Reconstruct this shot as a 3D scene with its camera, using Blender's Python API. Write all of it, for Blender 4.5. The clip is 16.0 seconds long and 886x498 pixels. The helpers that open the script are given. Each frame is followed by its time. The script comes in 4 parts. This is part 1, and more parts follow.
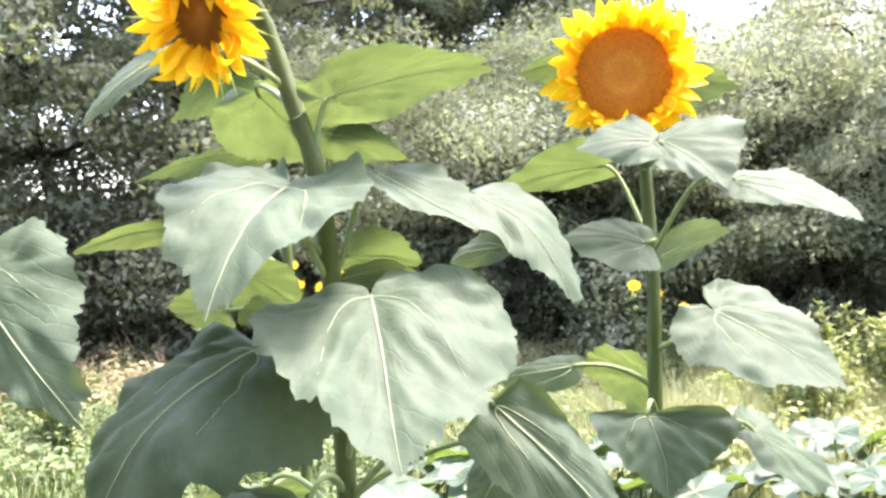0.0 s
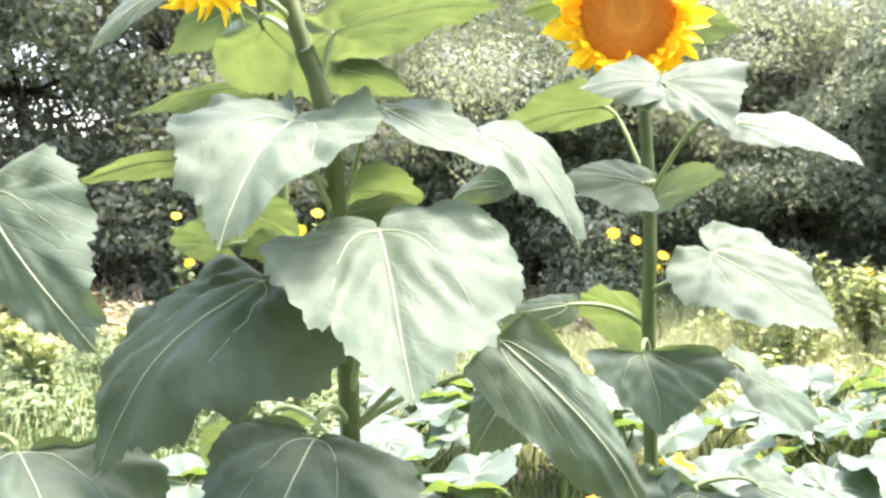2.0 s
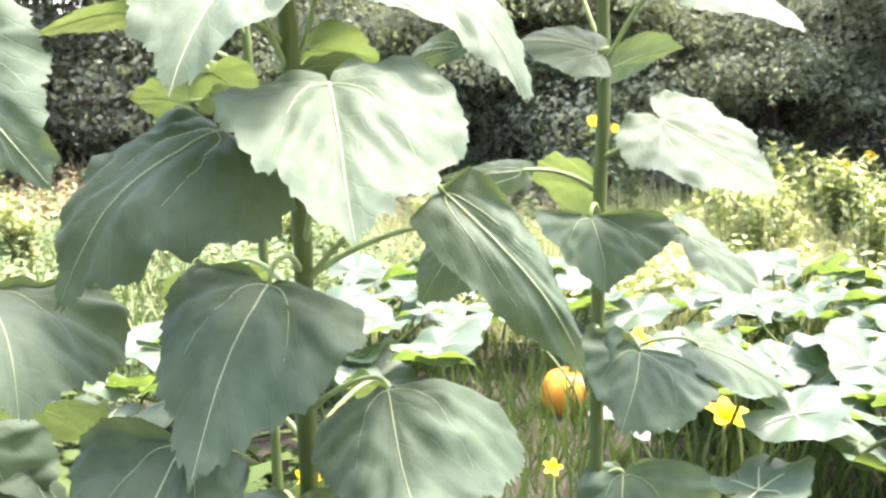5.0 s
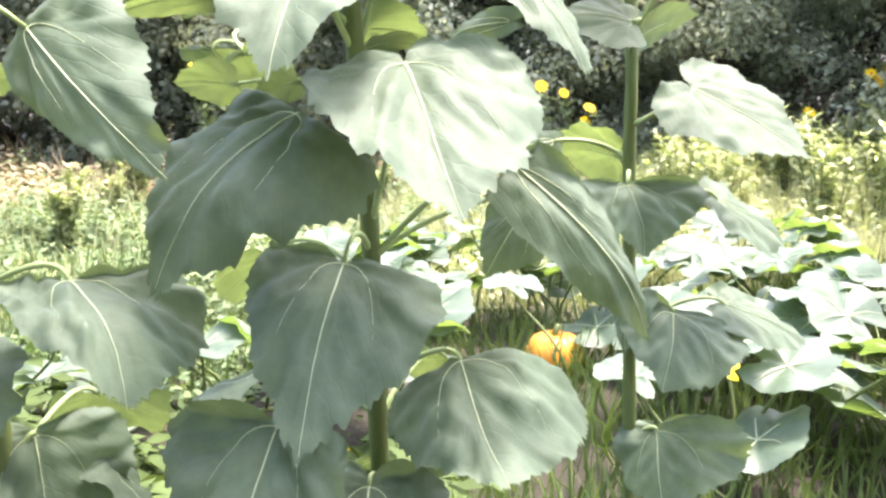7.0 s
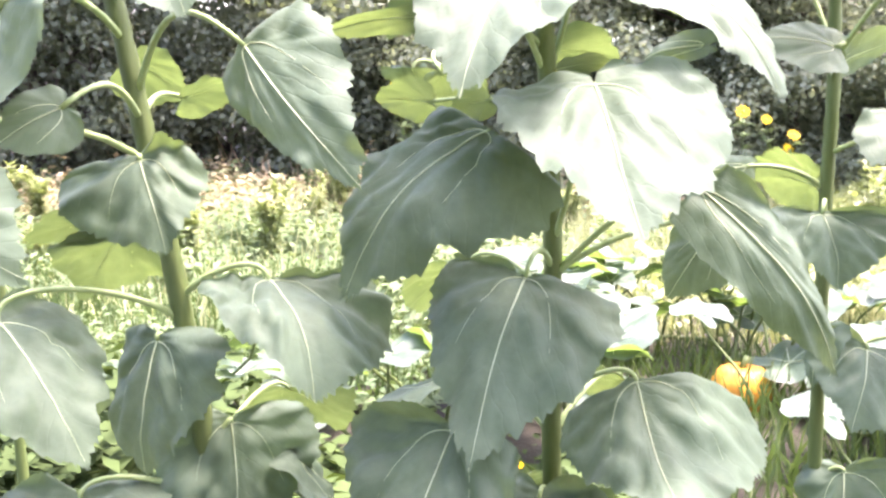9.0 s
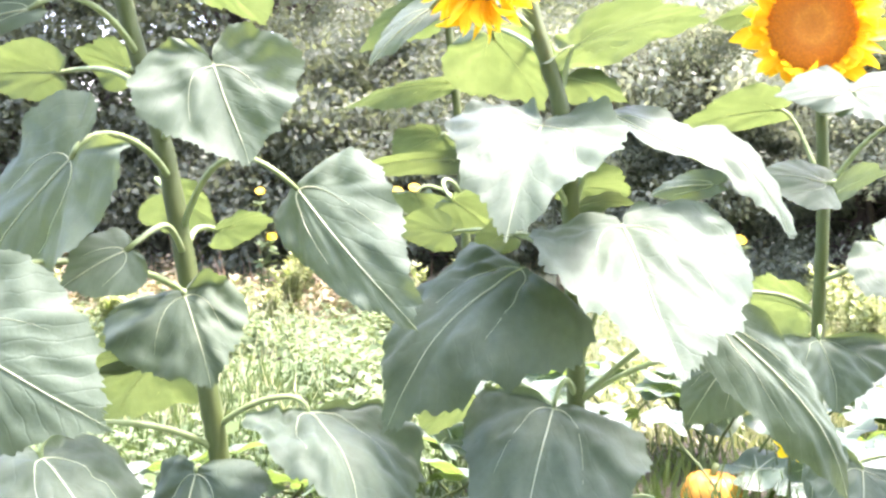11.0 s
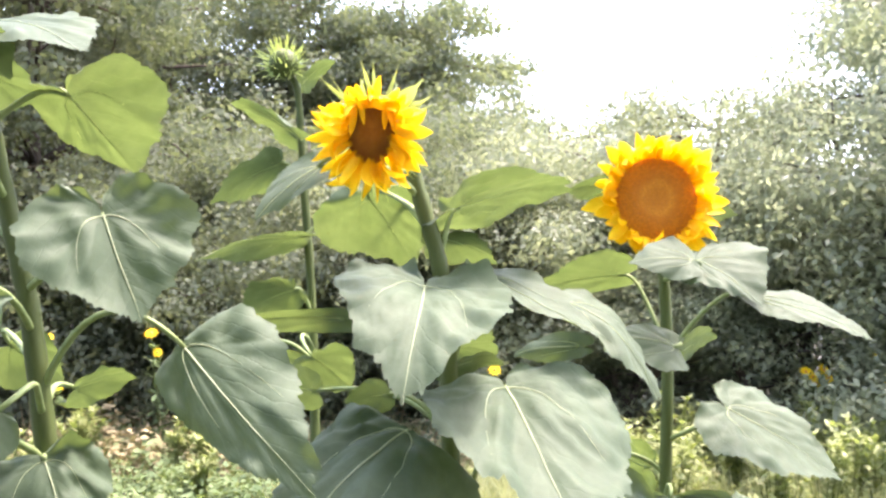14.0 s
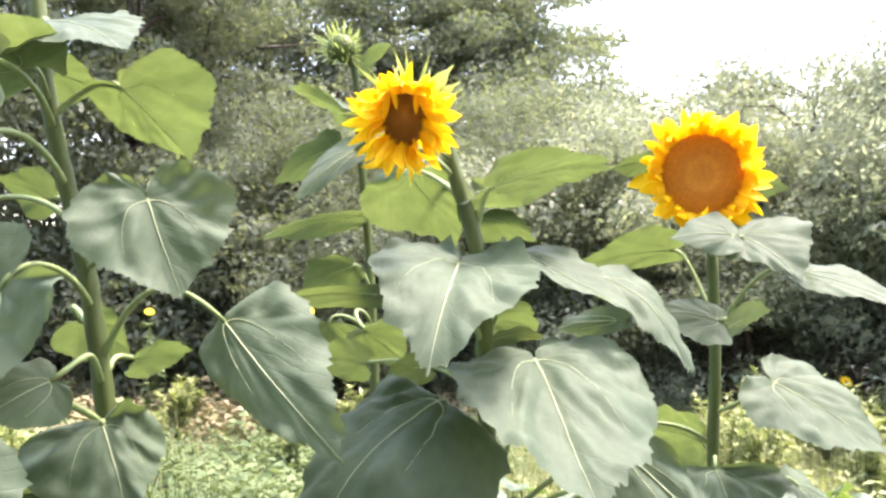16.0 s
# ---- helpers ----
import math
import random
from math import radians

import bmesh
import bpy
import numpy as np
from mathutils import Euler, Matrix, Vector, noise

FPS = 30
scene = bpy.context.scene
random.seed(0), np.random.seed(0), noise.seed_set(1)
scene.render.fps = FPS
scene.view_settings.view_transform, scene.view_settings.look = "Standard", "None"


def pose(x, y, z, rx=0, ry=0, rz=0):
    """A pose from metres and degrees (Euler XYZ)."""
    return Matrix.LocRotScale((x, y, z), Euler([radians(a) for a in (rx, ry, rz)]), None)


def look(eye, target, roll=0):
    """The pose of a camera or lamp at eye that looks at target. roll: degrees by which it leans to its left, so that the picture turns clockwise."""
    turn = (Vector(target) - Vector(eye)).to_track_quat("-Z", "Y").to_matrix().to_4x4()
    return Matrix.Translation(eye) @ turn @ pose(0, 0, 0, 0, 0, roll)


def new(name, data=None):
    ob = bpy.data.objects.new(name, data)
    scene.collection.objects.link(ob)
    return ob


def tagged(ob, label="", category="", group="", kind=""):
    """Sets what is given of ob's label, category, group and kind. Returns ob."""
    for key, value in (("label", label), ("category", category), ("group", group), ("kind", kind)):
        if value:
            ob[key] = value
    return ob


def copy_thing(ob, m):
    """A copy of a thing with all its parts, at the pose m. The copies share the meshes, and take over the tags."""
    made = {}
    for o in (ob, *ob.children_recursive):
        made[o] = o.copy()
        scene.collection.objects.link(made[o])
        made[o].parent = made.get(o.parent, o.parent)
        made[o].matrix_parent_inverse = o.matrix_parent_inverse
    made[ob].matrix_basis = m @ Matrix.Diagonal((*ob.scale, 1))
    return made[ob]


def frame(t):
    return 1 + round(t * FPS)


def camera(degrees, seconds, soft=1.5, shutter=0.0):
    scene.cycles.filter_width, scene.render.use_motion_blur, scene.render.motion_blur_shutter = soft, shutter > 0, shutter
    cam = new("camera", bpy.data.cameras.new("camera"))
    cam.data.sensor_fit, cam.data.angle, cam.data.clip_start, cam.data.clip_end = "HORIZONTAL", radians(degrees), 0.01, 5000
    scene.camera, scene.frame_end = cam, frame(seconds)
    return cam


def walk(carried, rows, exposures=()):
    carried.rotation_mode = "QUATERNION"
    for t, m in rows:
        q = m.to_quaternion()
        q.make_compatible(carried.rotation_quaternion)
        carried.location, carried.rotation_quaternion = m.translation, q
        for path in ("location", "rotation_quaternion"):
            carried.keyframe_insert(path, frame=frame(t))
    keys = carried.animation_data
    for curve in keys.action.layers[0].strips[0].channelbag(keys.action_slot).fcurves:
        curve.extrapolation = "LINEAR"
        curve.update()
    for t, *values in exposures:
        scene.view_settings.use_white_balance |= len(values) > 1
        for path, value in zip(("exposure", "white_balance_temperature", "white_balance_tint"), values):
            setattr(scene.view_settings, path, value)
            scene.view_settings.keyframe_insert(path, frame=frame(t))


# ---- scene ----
cam = camera(47.39, 16.0, soft=2.6)
PATH = [
    (0.0, pose(0.0011, 0.0022, 1.3501, 89.530, 1.994, -0.002)),
    (0.5, pose(0.0255, -0.0036, 1.3466, 88.321, 1.170, 2.539)),
    (1.0, pose(0.0444, -0.0140, 1.3356, 86.174, 0.854, 6.406)),
    (1.5, pose(0.0186, -0.0186, 1.3404, 87.124, 0.983, 3.598)),
    (2.0, pose(-0.0389, -0.0074, 1.3369, 86.463, 1.030, -1.338)),
    (2.5, pose(-0.0761, -0.0023, 1.3440, 85.185, 0.151, -3.960)),
    (3.0, pose(-0.0943, -0.0008, 1.3395, 84.272, -0.021, -7.026)),
    (3.5, pose(-0.0906, -0.0084, 1.3273, 82.991, -0.631, -6.794)),
    (4.0, pose(-0.0464, -0.0240, 1.3245, 81.654, -1.341, -6.127)),
    (4.5, pose(-0.0056, -0.0572, 1.3104, 81.176, -0.803, -5.110)),
    (5.0, pose(0.0077, -0.0678, 1.2941, 80.266, 0.010, -2.090)),
    (7.5, pose(-0.2096, -0.0911, 1.3123, 78.306, 1.651, -6.821)),
    (8.0, pose(-0.1895, -0.1008, 1.3087, 78.532, 1.330, -2.749)),
    (8.5, pose(-0.1706, -0.1113, 1.3029, 79.388, 0.720, 1.314)),
    (9.0, pose(-0.1778, -0.1173, 1.3090, 79.790, 0.692, 4.728)),
    (11.5, pose(-0.3182, -0.1764, 1.3772, 87.882, -0.038, 1.015)),
    (12.0, pose(-0.2868, -0.1562, 1.3602, 90.376, 0.384, 3.212)),
    (12.5, pose(-0.2666, -0.1855, 1.3760, 90.670, -0.642, 4.286)),
    (13.0, pose(-0.3042, -0.1622, 1.3664, 92.014, 0.359, 1.712)),
    (13.5, pose(-0.3732, -0.1596, 1.3856, 91.461, -0.147, -4.495)),
    (14.0, pose(-0.4366, -0.1506, 1.3841, 93.737, -1.257, -10.342)),
    (14.5, pose(-0.4416, -0.1623, 1.3835, 93.279, -1.771, -11.526)),
    (15.0, pose(-0.4010, -0.1864, 1.3841, 92.539, -1.519, -9.459)),
    (15.5, pose(-0.3613, -0.2174, 1.3905, 92.934, -1.445, -6.821)),
    (16.0, pose(-0.3518, -0.2248, 1.3887, 92.159, -1.058, -4.833)),
]
EXPO = 3.2
walk(cam, PATH, [(t, EXPO + e, k, g) for t, e, k, g in ((0.0, 0.28, 6650, 22), (0.5, 0.22, 6650, 22), (1.0, 0.06, 6700, 22), (2.0, 0.45, 6600, 23), (3.5, 0.42, 6850, 21), (5.0, 0.58, 6750, 21), (7.5, 0.55, 6700, 24), (8.5, 0.68, 6700, 26), (9.0, 0.85, 6600, 33), (11.3, 0.9, 6350, 32), (12.2, 0.90, 6450, 31), (13.0, 0.90, 6500, 29), (13.4, 0.45, 6800, 24), (14.0, 0.12, 6950, 22), (16.0, 0.05, 6900, 21))])

# ---- world and sun: bright hazy sky, soft sun high behind the plants ----
SUN_FROM = Vector((0.30, 0.14, 0.94)).normalized()
world = bpy.data.worlds.new("sky")
scene.world = world
world.use_nodes = True
wn = world.node_tree.nodes
sky = wn.new("ShaderNodeTexSky")
sky.sky_type = 'NISHITA'
sky.sun_disc = False
sky.sun_elevation = math.asin(SUN_FROM.z)
sky.sun_rotation = math.atan2(SUN_FROM.x, SUN_FROM.y)
sky.air_density, sky.dust_density, sky.ozone_density = 1.0, 4.0, 1.0
wn["Background"].inputs["Strength"].default_value = 0.15
world.node_tree.links.new(sky.outputs[0], wn["Background"].inputs["Color"])
sun_data = bpy.data.lights.new("sun", 'SUN')
sun_data.energy, sun_data.angle, sun_data.color = 1.2, radians(12), (1.0, 0.97, 0.91)
sun = new("sun", sun_data)
sun.matrix_world = look((6, 8, 20), Vector((6, 8, 20)) - SUN_FROM * 5)


# ---- materials ----
def node(nt, kind, **values):
    n = nt.nodes.new(kind)
    for k, v in values.items():
        n.inputs[k].default_value = v
    return n


def material(name):
    m = bpy.data.materials.new(name)
    m.use_nodes = True
    return m, m.node_tree, m.node_tree.nodes["Principled BSDF"], m.node_tree.nodes["Material Output"]


def ramp_of(nt, fac, stops):
    r = nt.nodes.new("ShaderNodeValToRGB")
    while len(r.color_ramp.elements) < len(stops):
        r.color_ramp.elements.new(0.5)
    for e, (pos, col) in zip(r.color_ramp.elements, stops):
        e.position, e.color = pos, (*col, 1)
    nt.links.new(fac, r.inputs["Fac"])
    return r.outputs["Color"]


def mixed(nt, fac, a, b, blend='MIX'):
    x = nt.nodes.new("ShaderNodeMix")
    x.data_type, x.blend_type = 'RGBA', blend
    for sock, v in ((x.inputs[0], fac), (x.inputs[6], a), (x.inputs[7], b)):
        if isinstance(v, bpy.types.NodeSocket):
            nt.links.new(v, sock)
        else:
            sock.default_value = v if isinstance(v, float) else (*v, 1)
    return x.outputs[2]


def noise_of(nt, scale, detail=4.0, rough=0.6, coord="Object"):
    tc = nt.nodes.new("ShaderNodeTexCoord")
    n = node(nt, "ShaderNodeTexNoise", Scale=scale, Detail=detail, Roughness=rough)
    nt.links.new(tc.outputs[coord], n.inputs["Vector"])
    return n.outputs["Fac"]


def foliage(name, face_a, face_b, through_a, through_b, share, rough=0.5, spec=0.4, island=False, scale=18.0, bump=0.25, fine=90.0, sheen=0.0):
    """A leaf: matt green surface with some light coming through."""
    m, nt, bsdf, out = material(name)
    big = noise_of(nt, scale)
    small = noise_of(nt, fine, 5.0, 0.65)
    if island:
        rnd = nt.nodes.new("ShaderNodeNewGeometry").outputs["Random Per Island"]
    else:
        rnd = nt.nodes.new("ShaderNodeObjectInfo").outputs["Random"]
    f1 = ramp_of(nt, big, [(0.36, (0, 0, 0)), (0.64, (1, 1, 1))])
    base = mixed(nt, f1, face_a, face_b)
    dark = tuple(c * 0.75 for c in face_a)
    base = mixed(nt, ramp_of(nt, small, [(0.45, (0, 0, 0)), (0.8, (0.5, 0.5, 0.5))]), base, dark)
    base = mixed(nt, rnd, base, mixed(nt, 0.22, base, tuple(min(1, c * 1.5) for c in face_b)))
    nt.links.new(base, bsdf.inputs["Base Color"])
    bsdf.inputs["Roughness"].default_value = rough
    bsdf.inputs["Specular IOR Level"].default_value = spec
    if sheen:
        bsdf.inputs["Sheen Weight"].default_value = sheen
        bsdf.inputs["Sheen Roughness"].default_value = 0.5
    tr = nt.nodes.new("ShaderNodeBsdfTranslucent")
    nt.links.new(mixed(nt, f1, through_a, through_b), tr.inputs["Color"])
    mix = node(nt, "ShaderNodeMixShader", Fac=share)
    nt.links.new(bsdf.outputs[0], mix.inputs[1])
    nt.links.new(tr.outputs[0], mix.inputs[2])
    nt.links.new(mix.outputs[0], out.inputs["Surface"])
    if bump:
        b = node(nt, "ShaderNodeBump", Strength=bump, Distance=0.004)
        nt.links.new(mixed(nt, 0.5, big, small), b.inputs["Height"])
        nt.links.new(b.outputs[0], bsdf.inputs["Normal"])
    return m

def vein_pattern(m, coord="UV", spacing=0.15, slant=0.75, depth=0.32, pale=(0.20, 0.255, 0.185)):
    """Fine side veins and puckered relief on a leaf blade: lines that run from the midrib (second axis) towards the margin."""
    nt = m.node_tree
    bsdf = nt.nodes["Principled BSDF"]
    L = nt.links

    def calc(op, a, b2=None):
        n = nt.nodes.new("ShaderNodeMath")
        n.operation = op
        for sock, v in zip(n.inputs, (a, b2)):
            if v is None:
                continue
            if isinstance(v, bpy.types.NodeSocket):
                L.new(v, sock)
            else:
                sock.default_value = v
        return n.outputs[0]

    def grain(scale, detail, rough=0.6):
        n = node(nt, "ShaderNodeTexNoise", Scale=scale, Detail=detail, Roughness=rough)
        L.new(tc.outputs["Object"], n.inputs["Vector"])
        return n.outputs["Fac"]

    tc = nt.nodes.new("ShaderNodeTexCoord")
    sep = nt.nodes.new("ShaderNodeSeparateXYZ")
    L.new(tc.outputs[coord], sep.inputs[0])
    ax = calc('ABSOLUTE', sep.outputs[0])
    along = calc('SUBTRACT', sep.outputs[1], calc('MULTIPLY', ax, slant))
    along = calc('ADD', along, calc('MULTIPLY', grain(16.0, 2.0), spacing * 1.6))
    saw = calc('FRACT', calc('DIVIDE', along, spacing))
    tri = calc('MULTIPLY', calc('ABSOLUTE', calc('SUBTRACT', saw, 0.5)), 2.0)
    line = calc('POWER', tri, 14.0)
    net = nt.nodes.new("ShaderNodeTexVoronoi")
    net.feature = 'DISTANCE_TO_EDGE'
    net.inputs["Scale"].default_value = 95.0
    L.new(tc.outputs["Object"], net.inputs["Vector"])
    fine = calc('MINIMUM', calc('MULTIPLY', net.outputs["Distance"], 3.0), 0.5)
    height = calc('ADD', calc('MULTIPLY', fine, 0.12), calc('MULTIPLY', grain(22.0, 2.0, 0.45), 1.8))
    height = calc('SUBTRACT', height, calc('MULTIPLY', line, 0.35))
    bump = node(nt, "ShaderNodeBump", Strength=depth, Distance=0.005)
    L.new(height, bump.inputs["Height"])
    L.new(bump.outputs[0], bsdf.inputs["Normal"])
    old = bsdf.inputs["Base Color"].links[0].from_socket
    col = mixed(nt, calc('MULTIPLY', line, 0.04), old, pale)
    col = mixed(nt, ramp_of(nt, grain(48.0, 2.0), [(0.77, (0, 0, 0)), (0.80, (0.6, 0.6, 0.6))]), col, (0.05, 0.045, 0.02))
    L.new(col, bsdf.inputs["Base Color"])


def plain(name, a, b, rough=0.7, scale=30.0, bump=0.3, dist=0.003, stretch=None, spec=0.3):
    m, nt, bsdf, out = material(name)
    tc = nt.nodes.new("ShaderNodeTexCoord")
    mp = nt.nodes.new("ShaderNodeMapping")
    mp.inputs["Scale"].default_value = stretch or (1, 1, 1)
    nt.links.new(tc.outputs["Object"], mp.inputs["Vector"])
    n1 = node(nt, "ShaderNodeTexNoise", Scale=scale, Detail=5.0, Roughness=0.65)
    n2 = node(nt, "ShaderNodeTexNoise", Scale=scale * 0.12, Detail=3.0)
    for n in (n1, n2):
        nt.links.new(mp.outputs[0], n.inputs["Vector"])
    c = mixed(nt, ramp_of(nt, n1.outputs["Fac"], [(0.3, (0, 0, 0)), (0.7, (1, 1, 1))]), a, b)
    c = mixed(nt, ramp_of(nt, n2.outputs["Fac"], [(0.4, (0, 0, 0)), (0.75, (0.5, 0.5, 0.5))]), c, tuple(x * 0.6 for x in a))
    nt.links.new(c, bsdf.inputs["Base Color"])
    bsdf.inputs["Roughness"].default_value = rough
    bsdf.inputs["Specular IOR Level"].default_value = spec
    bp = node(nt, "ShaderNodeBump", Strength=bump, Distance=dist)
    nt.links.new(n1.outputs["Fac"], bp.inputs["Height"])
    nt.links.new(bp.outputs[0], bsdf.inputs["Normal"])
    return m


SUNLEAF = foliage("sunflower_leaf", (0.055, 0.089, 0.055), (0.106, 0.149, 0.099), (0.082, 0.120, 0.027), (0.116, 0.160, 0.040), 0.42, rough=0.6, spec=0.22, scale=9.0, bump=0.0, fine=60.0, sheen=0.06)
vein_pattern(SUNLEAF)
VEIN = foliage("leaf_vein", (0.30, 0.37, 0.20), (0.38, 0.44, 0.27), (0.4, 0.5, 0.1), (0.45, 0.55, 0.15), 0.15, rough=0.5, bump=0.1)
STEM = plain("hairy_green_stem", (0.055, 0.082, 0.020), (0.100, 0.132, 0.038), 0.6, 60.0, 0.5, 0.002, (1, 1, 0.15))
PETIOLE = plain("pale_leaf_stalk", (0.17, 0.24, 0.08), (0.27, 0.34, 0.15), 0.55, 60.0, 0.3, 0.001)
PETAL = foliage("yellow_petal", (0.90, 0.53, 0.006), (0.93, 0.63, 0.02), (0.97, 0.60, 0.006), (0.98, 0.71, 0.02), 0.45, rough=0.55, spec=0.25, scale=30.0, bump=0.15, fine=200.0)
BRACT = foliage("green_bract", (0.22, 0.32, 0.10), (0.32, 0.42, 0.18), (0.4, 0.5, 0.1), (0.5, 0.6, 0.2), 0.3, rough=0.6, bump=0.2)
PUMPLEAF = foliage("pumpkin_leaf", (0.055, 0.088, 0.055), (0.092, 0.130, 0.090), (0.12, 0.20, 0.03), (0.18, 0.27, 0.045), 0.35, rough=0.5, spec=0.35, scale=16.0, bump=0.3, fine=90.0)
vein_pattern(PUMPLEAF, "Object", 0.035, 0.4, 0.3)
# Shade at left and glare at right are put into these leaf colours.
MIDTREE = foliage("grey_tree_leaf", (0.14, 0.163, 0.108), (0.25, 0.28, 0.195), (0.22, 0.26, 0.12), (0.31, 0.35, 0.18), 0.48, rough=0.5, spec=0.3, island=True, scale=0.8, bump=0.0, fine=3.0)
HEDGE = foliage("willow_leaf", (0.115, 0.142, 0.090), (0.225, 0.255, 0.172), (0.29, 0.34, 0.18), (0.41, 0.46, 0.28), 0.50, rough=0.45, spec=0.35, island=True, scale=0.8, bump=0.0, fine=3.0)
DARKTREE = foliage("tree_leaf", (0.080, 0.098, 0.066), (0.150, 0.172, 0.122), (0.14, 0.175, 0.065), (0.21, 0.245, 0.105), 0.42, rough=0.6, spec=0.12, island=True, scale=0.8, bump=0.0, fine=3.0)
# WEED and PALEWEED differ in plant colour and in painted-in meadow shade and sun.
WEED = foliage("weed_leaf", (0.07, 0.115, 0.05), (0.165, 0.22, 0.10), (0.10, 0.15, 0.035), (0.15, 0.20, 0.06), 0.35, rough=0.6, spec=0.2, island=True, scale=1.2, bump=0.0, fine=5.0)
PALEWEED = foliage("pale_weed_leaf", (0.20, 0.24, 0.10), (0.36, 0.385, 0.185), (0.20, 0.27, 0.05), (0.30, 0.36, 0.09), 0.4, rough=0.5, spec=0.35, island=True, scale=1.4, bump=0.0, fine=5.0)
LUSH = foliage("lush_grass_blade", (0.035, 0.062, 0.018), (0.085, 0.125, 0.04), (0.05, 0.09, 0.015), (0.10, 0.15, 0.03), 0.35, rough=0.55, spec=0.25, island=True, scale=1.2, bump=0.0, fine=5.0)
# Weed colour darkened to carry the deep shade behind the stems.
SHADEWEED = foliage("shade_toned_weed_leaf", (0.026, 0.044, 0.014), (0.052, 0.080, 0.024), (0.05, 0.09, 0.015), (0.08, 0.12, 0.02), 0.18, rough=0.75, spec=0.1, island=True, scale=1.2, bump=0.0, fine=5.0)
GRASS = foliage("dry_grass", (0.24, 0.275, 0.125), (0.42, 0.425, 0.24), (0.26, 0.30, 0.08), (0.38, 0.38, 0.14), 0.3, rough=0.6, spec=0.3, island=True, scale=0.7, bump=0.0, fine=5.0)
DRYWEED = foliage("dry_weed_leaf", (0.20, 0.17, 0.095), (0.37, 0.31, 0.19), (0.22, 0.18, 0.07), (0.32, 0.27, 0.13), 0.3, rough=0.7, spec=0.15, island=True, scale=1.4, bump=0.0, fine=5.0)
DOCK = foliage("dry_seed_stalk", (0.22, 0.15, 0.08), (0.36, 0.28, 0.17), (0.25, 0.17, 0.07), (0.35, 0.27, 0.12), 0.15, rough=0.8, island=True, scale=3.0, bump=0.0)
BARK = plain("tree_bark", (0.05, 0.04, 0.03), (0.11, 0.09, 0.07), 0.9, 9.0, 0.8, 0.02, (1, 1, 0.2))
SOIL = plain("garden_soil", (0.018, 0.016, 0.010), (0.038, 0.034, 0.021), 0.95, 9.0, 0.8, 0.03)
FLORET = plain("floret_brown", (0.36, 0.13, 0.016), (0.56, 0.24, 0.028), 0.8, 120.0, 0.4, 0.001)
PUMPKIN = plain("orange_pumpkin_skin", (0.55, 0.20, 0.02), (0.70, 0.32, 0.04), 0.4, 25.0, 0.2)


def disc_material():
    """Rings of florets: brown rim, orange band, paler green-gold middle."""
    m, nt, bsdf, out = material("sunflower_disc")
    tc = nt.nodes.new("ShaderNodeTexCoord")
    sep = nt.nodes.new("ShaderNodeSeparateXYZ")
    nt.links.new(tc.outputs["Object"], sep.inputs[0])
    cmb = nt.nodes.new("ShaderNodeCombineXYZ")
    nt.links.new(sep.outputs[0], cmb.inputs[0])
    nt.links.new(sep.outputs[1], cmb.inputs[1])
    ln = nt.nodes.new("ShaderNodeVectorMath")
    ln.operation = 'LENGTH'
    nt.links.new(cmb.outputs[0], ln.inputs[0])
    mul = nt.nodes.new("ShaderNodeMath")
    mul.operation = 'MULTIPLY'
    mul.inputs[1].default_value = 1 / 0.082
    nt.links.new(ln.outputs["Value"], mul.inputs[0])
    c = ramp_of(nt, mul.outputs[0], [(0.0, (0.72, 0.33, 0.03)), (0.22, (0.76, 0.35, 0.03)), (0.36, (0.86, 0.43, 0.04)), (0.50, (0.74, 0.31, 0.022)), (0.75, (0.82, 0.36, 0.02)), (1.0, (0.84, 0.37, 0.018))])
    rnd = nt.nodes.new("ShaderNodeNewGeometry").outputs["Random Per Island"]
    c = mixed(nt, ramp_of(nt, rnd, [(0.2, (0, 0, 0)), (1.0, (0.85, 0.85, 0.85))]), c, (0.50, 0.19, 0.02))
    nt.links.new(c, bsdf.inputs["Base Color"])
    bsdf.inputs["Roughness"].default_value = 0.75
    return m


DISC = disc_material()


# ---- building helpers ----
def mesh_of(name, verts, faces, mat, smooth=True):
    me = bpy.data.meshes.new(name)
    me.from_pydata([tuple(v) for v in verts], [], [tuple(f) for f in faces])
    me.materials.append(mat)
    if smooth:
        me.polygons.foreach_set("use_smooth", [True] * len(me.polygons))
    me.update()
    return me


def part(name, me, parent, label="", m=None):
    ob = new(name, me)
    ob.parent = parent
    if m is not None:
        ob.matrix_basis = m
    if label:
        ob["label"] = label
    return ob


def tube(points, radii, sides=8, rib=0.0, cap=True):
    """Verts and faces of a tapered tube along a polyline."""
    pts = [Vector(p) for p in points]
    vs, fs = [], []
    side = Vector((1, 0, 0))
    for i, p in enumerate(pts):
        d = (pts[min(i + 1, len(pts) - 1)] - pts[max(i - 1, 0)]).normalized()
        if abs(d.dot(side)) > 0.95:
            side = Vector((0, 1, 0))
        side = (side - d * side.dot(d)).normalized()
        up = d.cross(side)
        for k in range(sides):
            a = 2 * math.pi * k / sides
            r = radii[i] * (1 + rib * (1 if k % 2 else -1))
            vs.append(p + (side * math.cos(a) + up * math.sin(a)) * r)
    for i in range(len(pts) - 1):
        for k in range(sides):
            a, b = i * sides + k, i * sides + (k + 1) % sides
            fs.append((a, b, b + sides, a + sides))
    if cap:
        vs += [pts[0], pts[-1]]
        n = len(vs)
        e = (len(pts) - 1) * sides
        for k in range(sides):
            fs.append((n - 2, (k + 1) % sides, k))
            fs.append((n - 1, e + k, e + (k + 1) % sides))
    return vs, fs


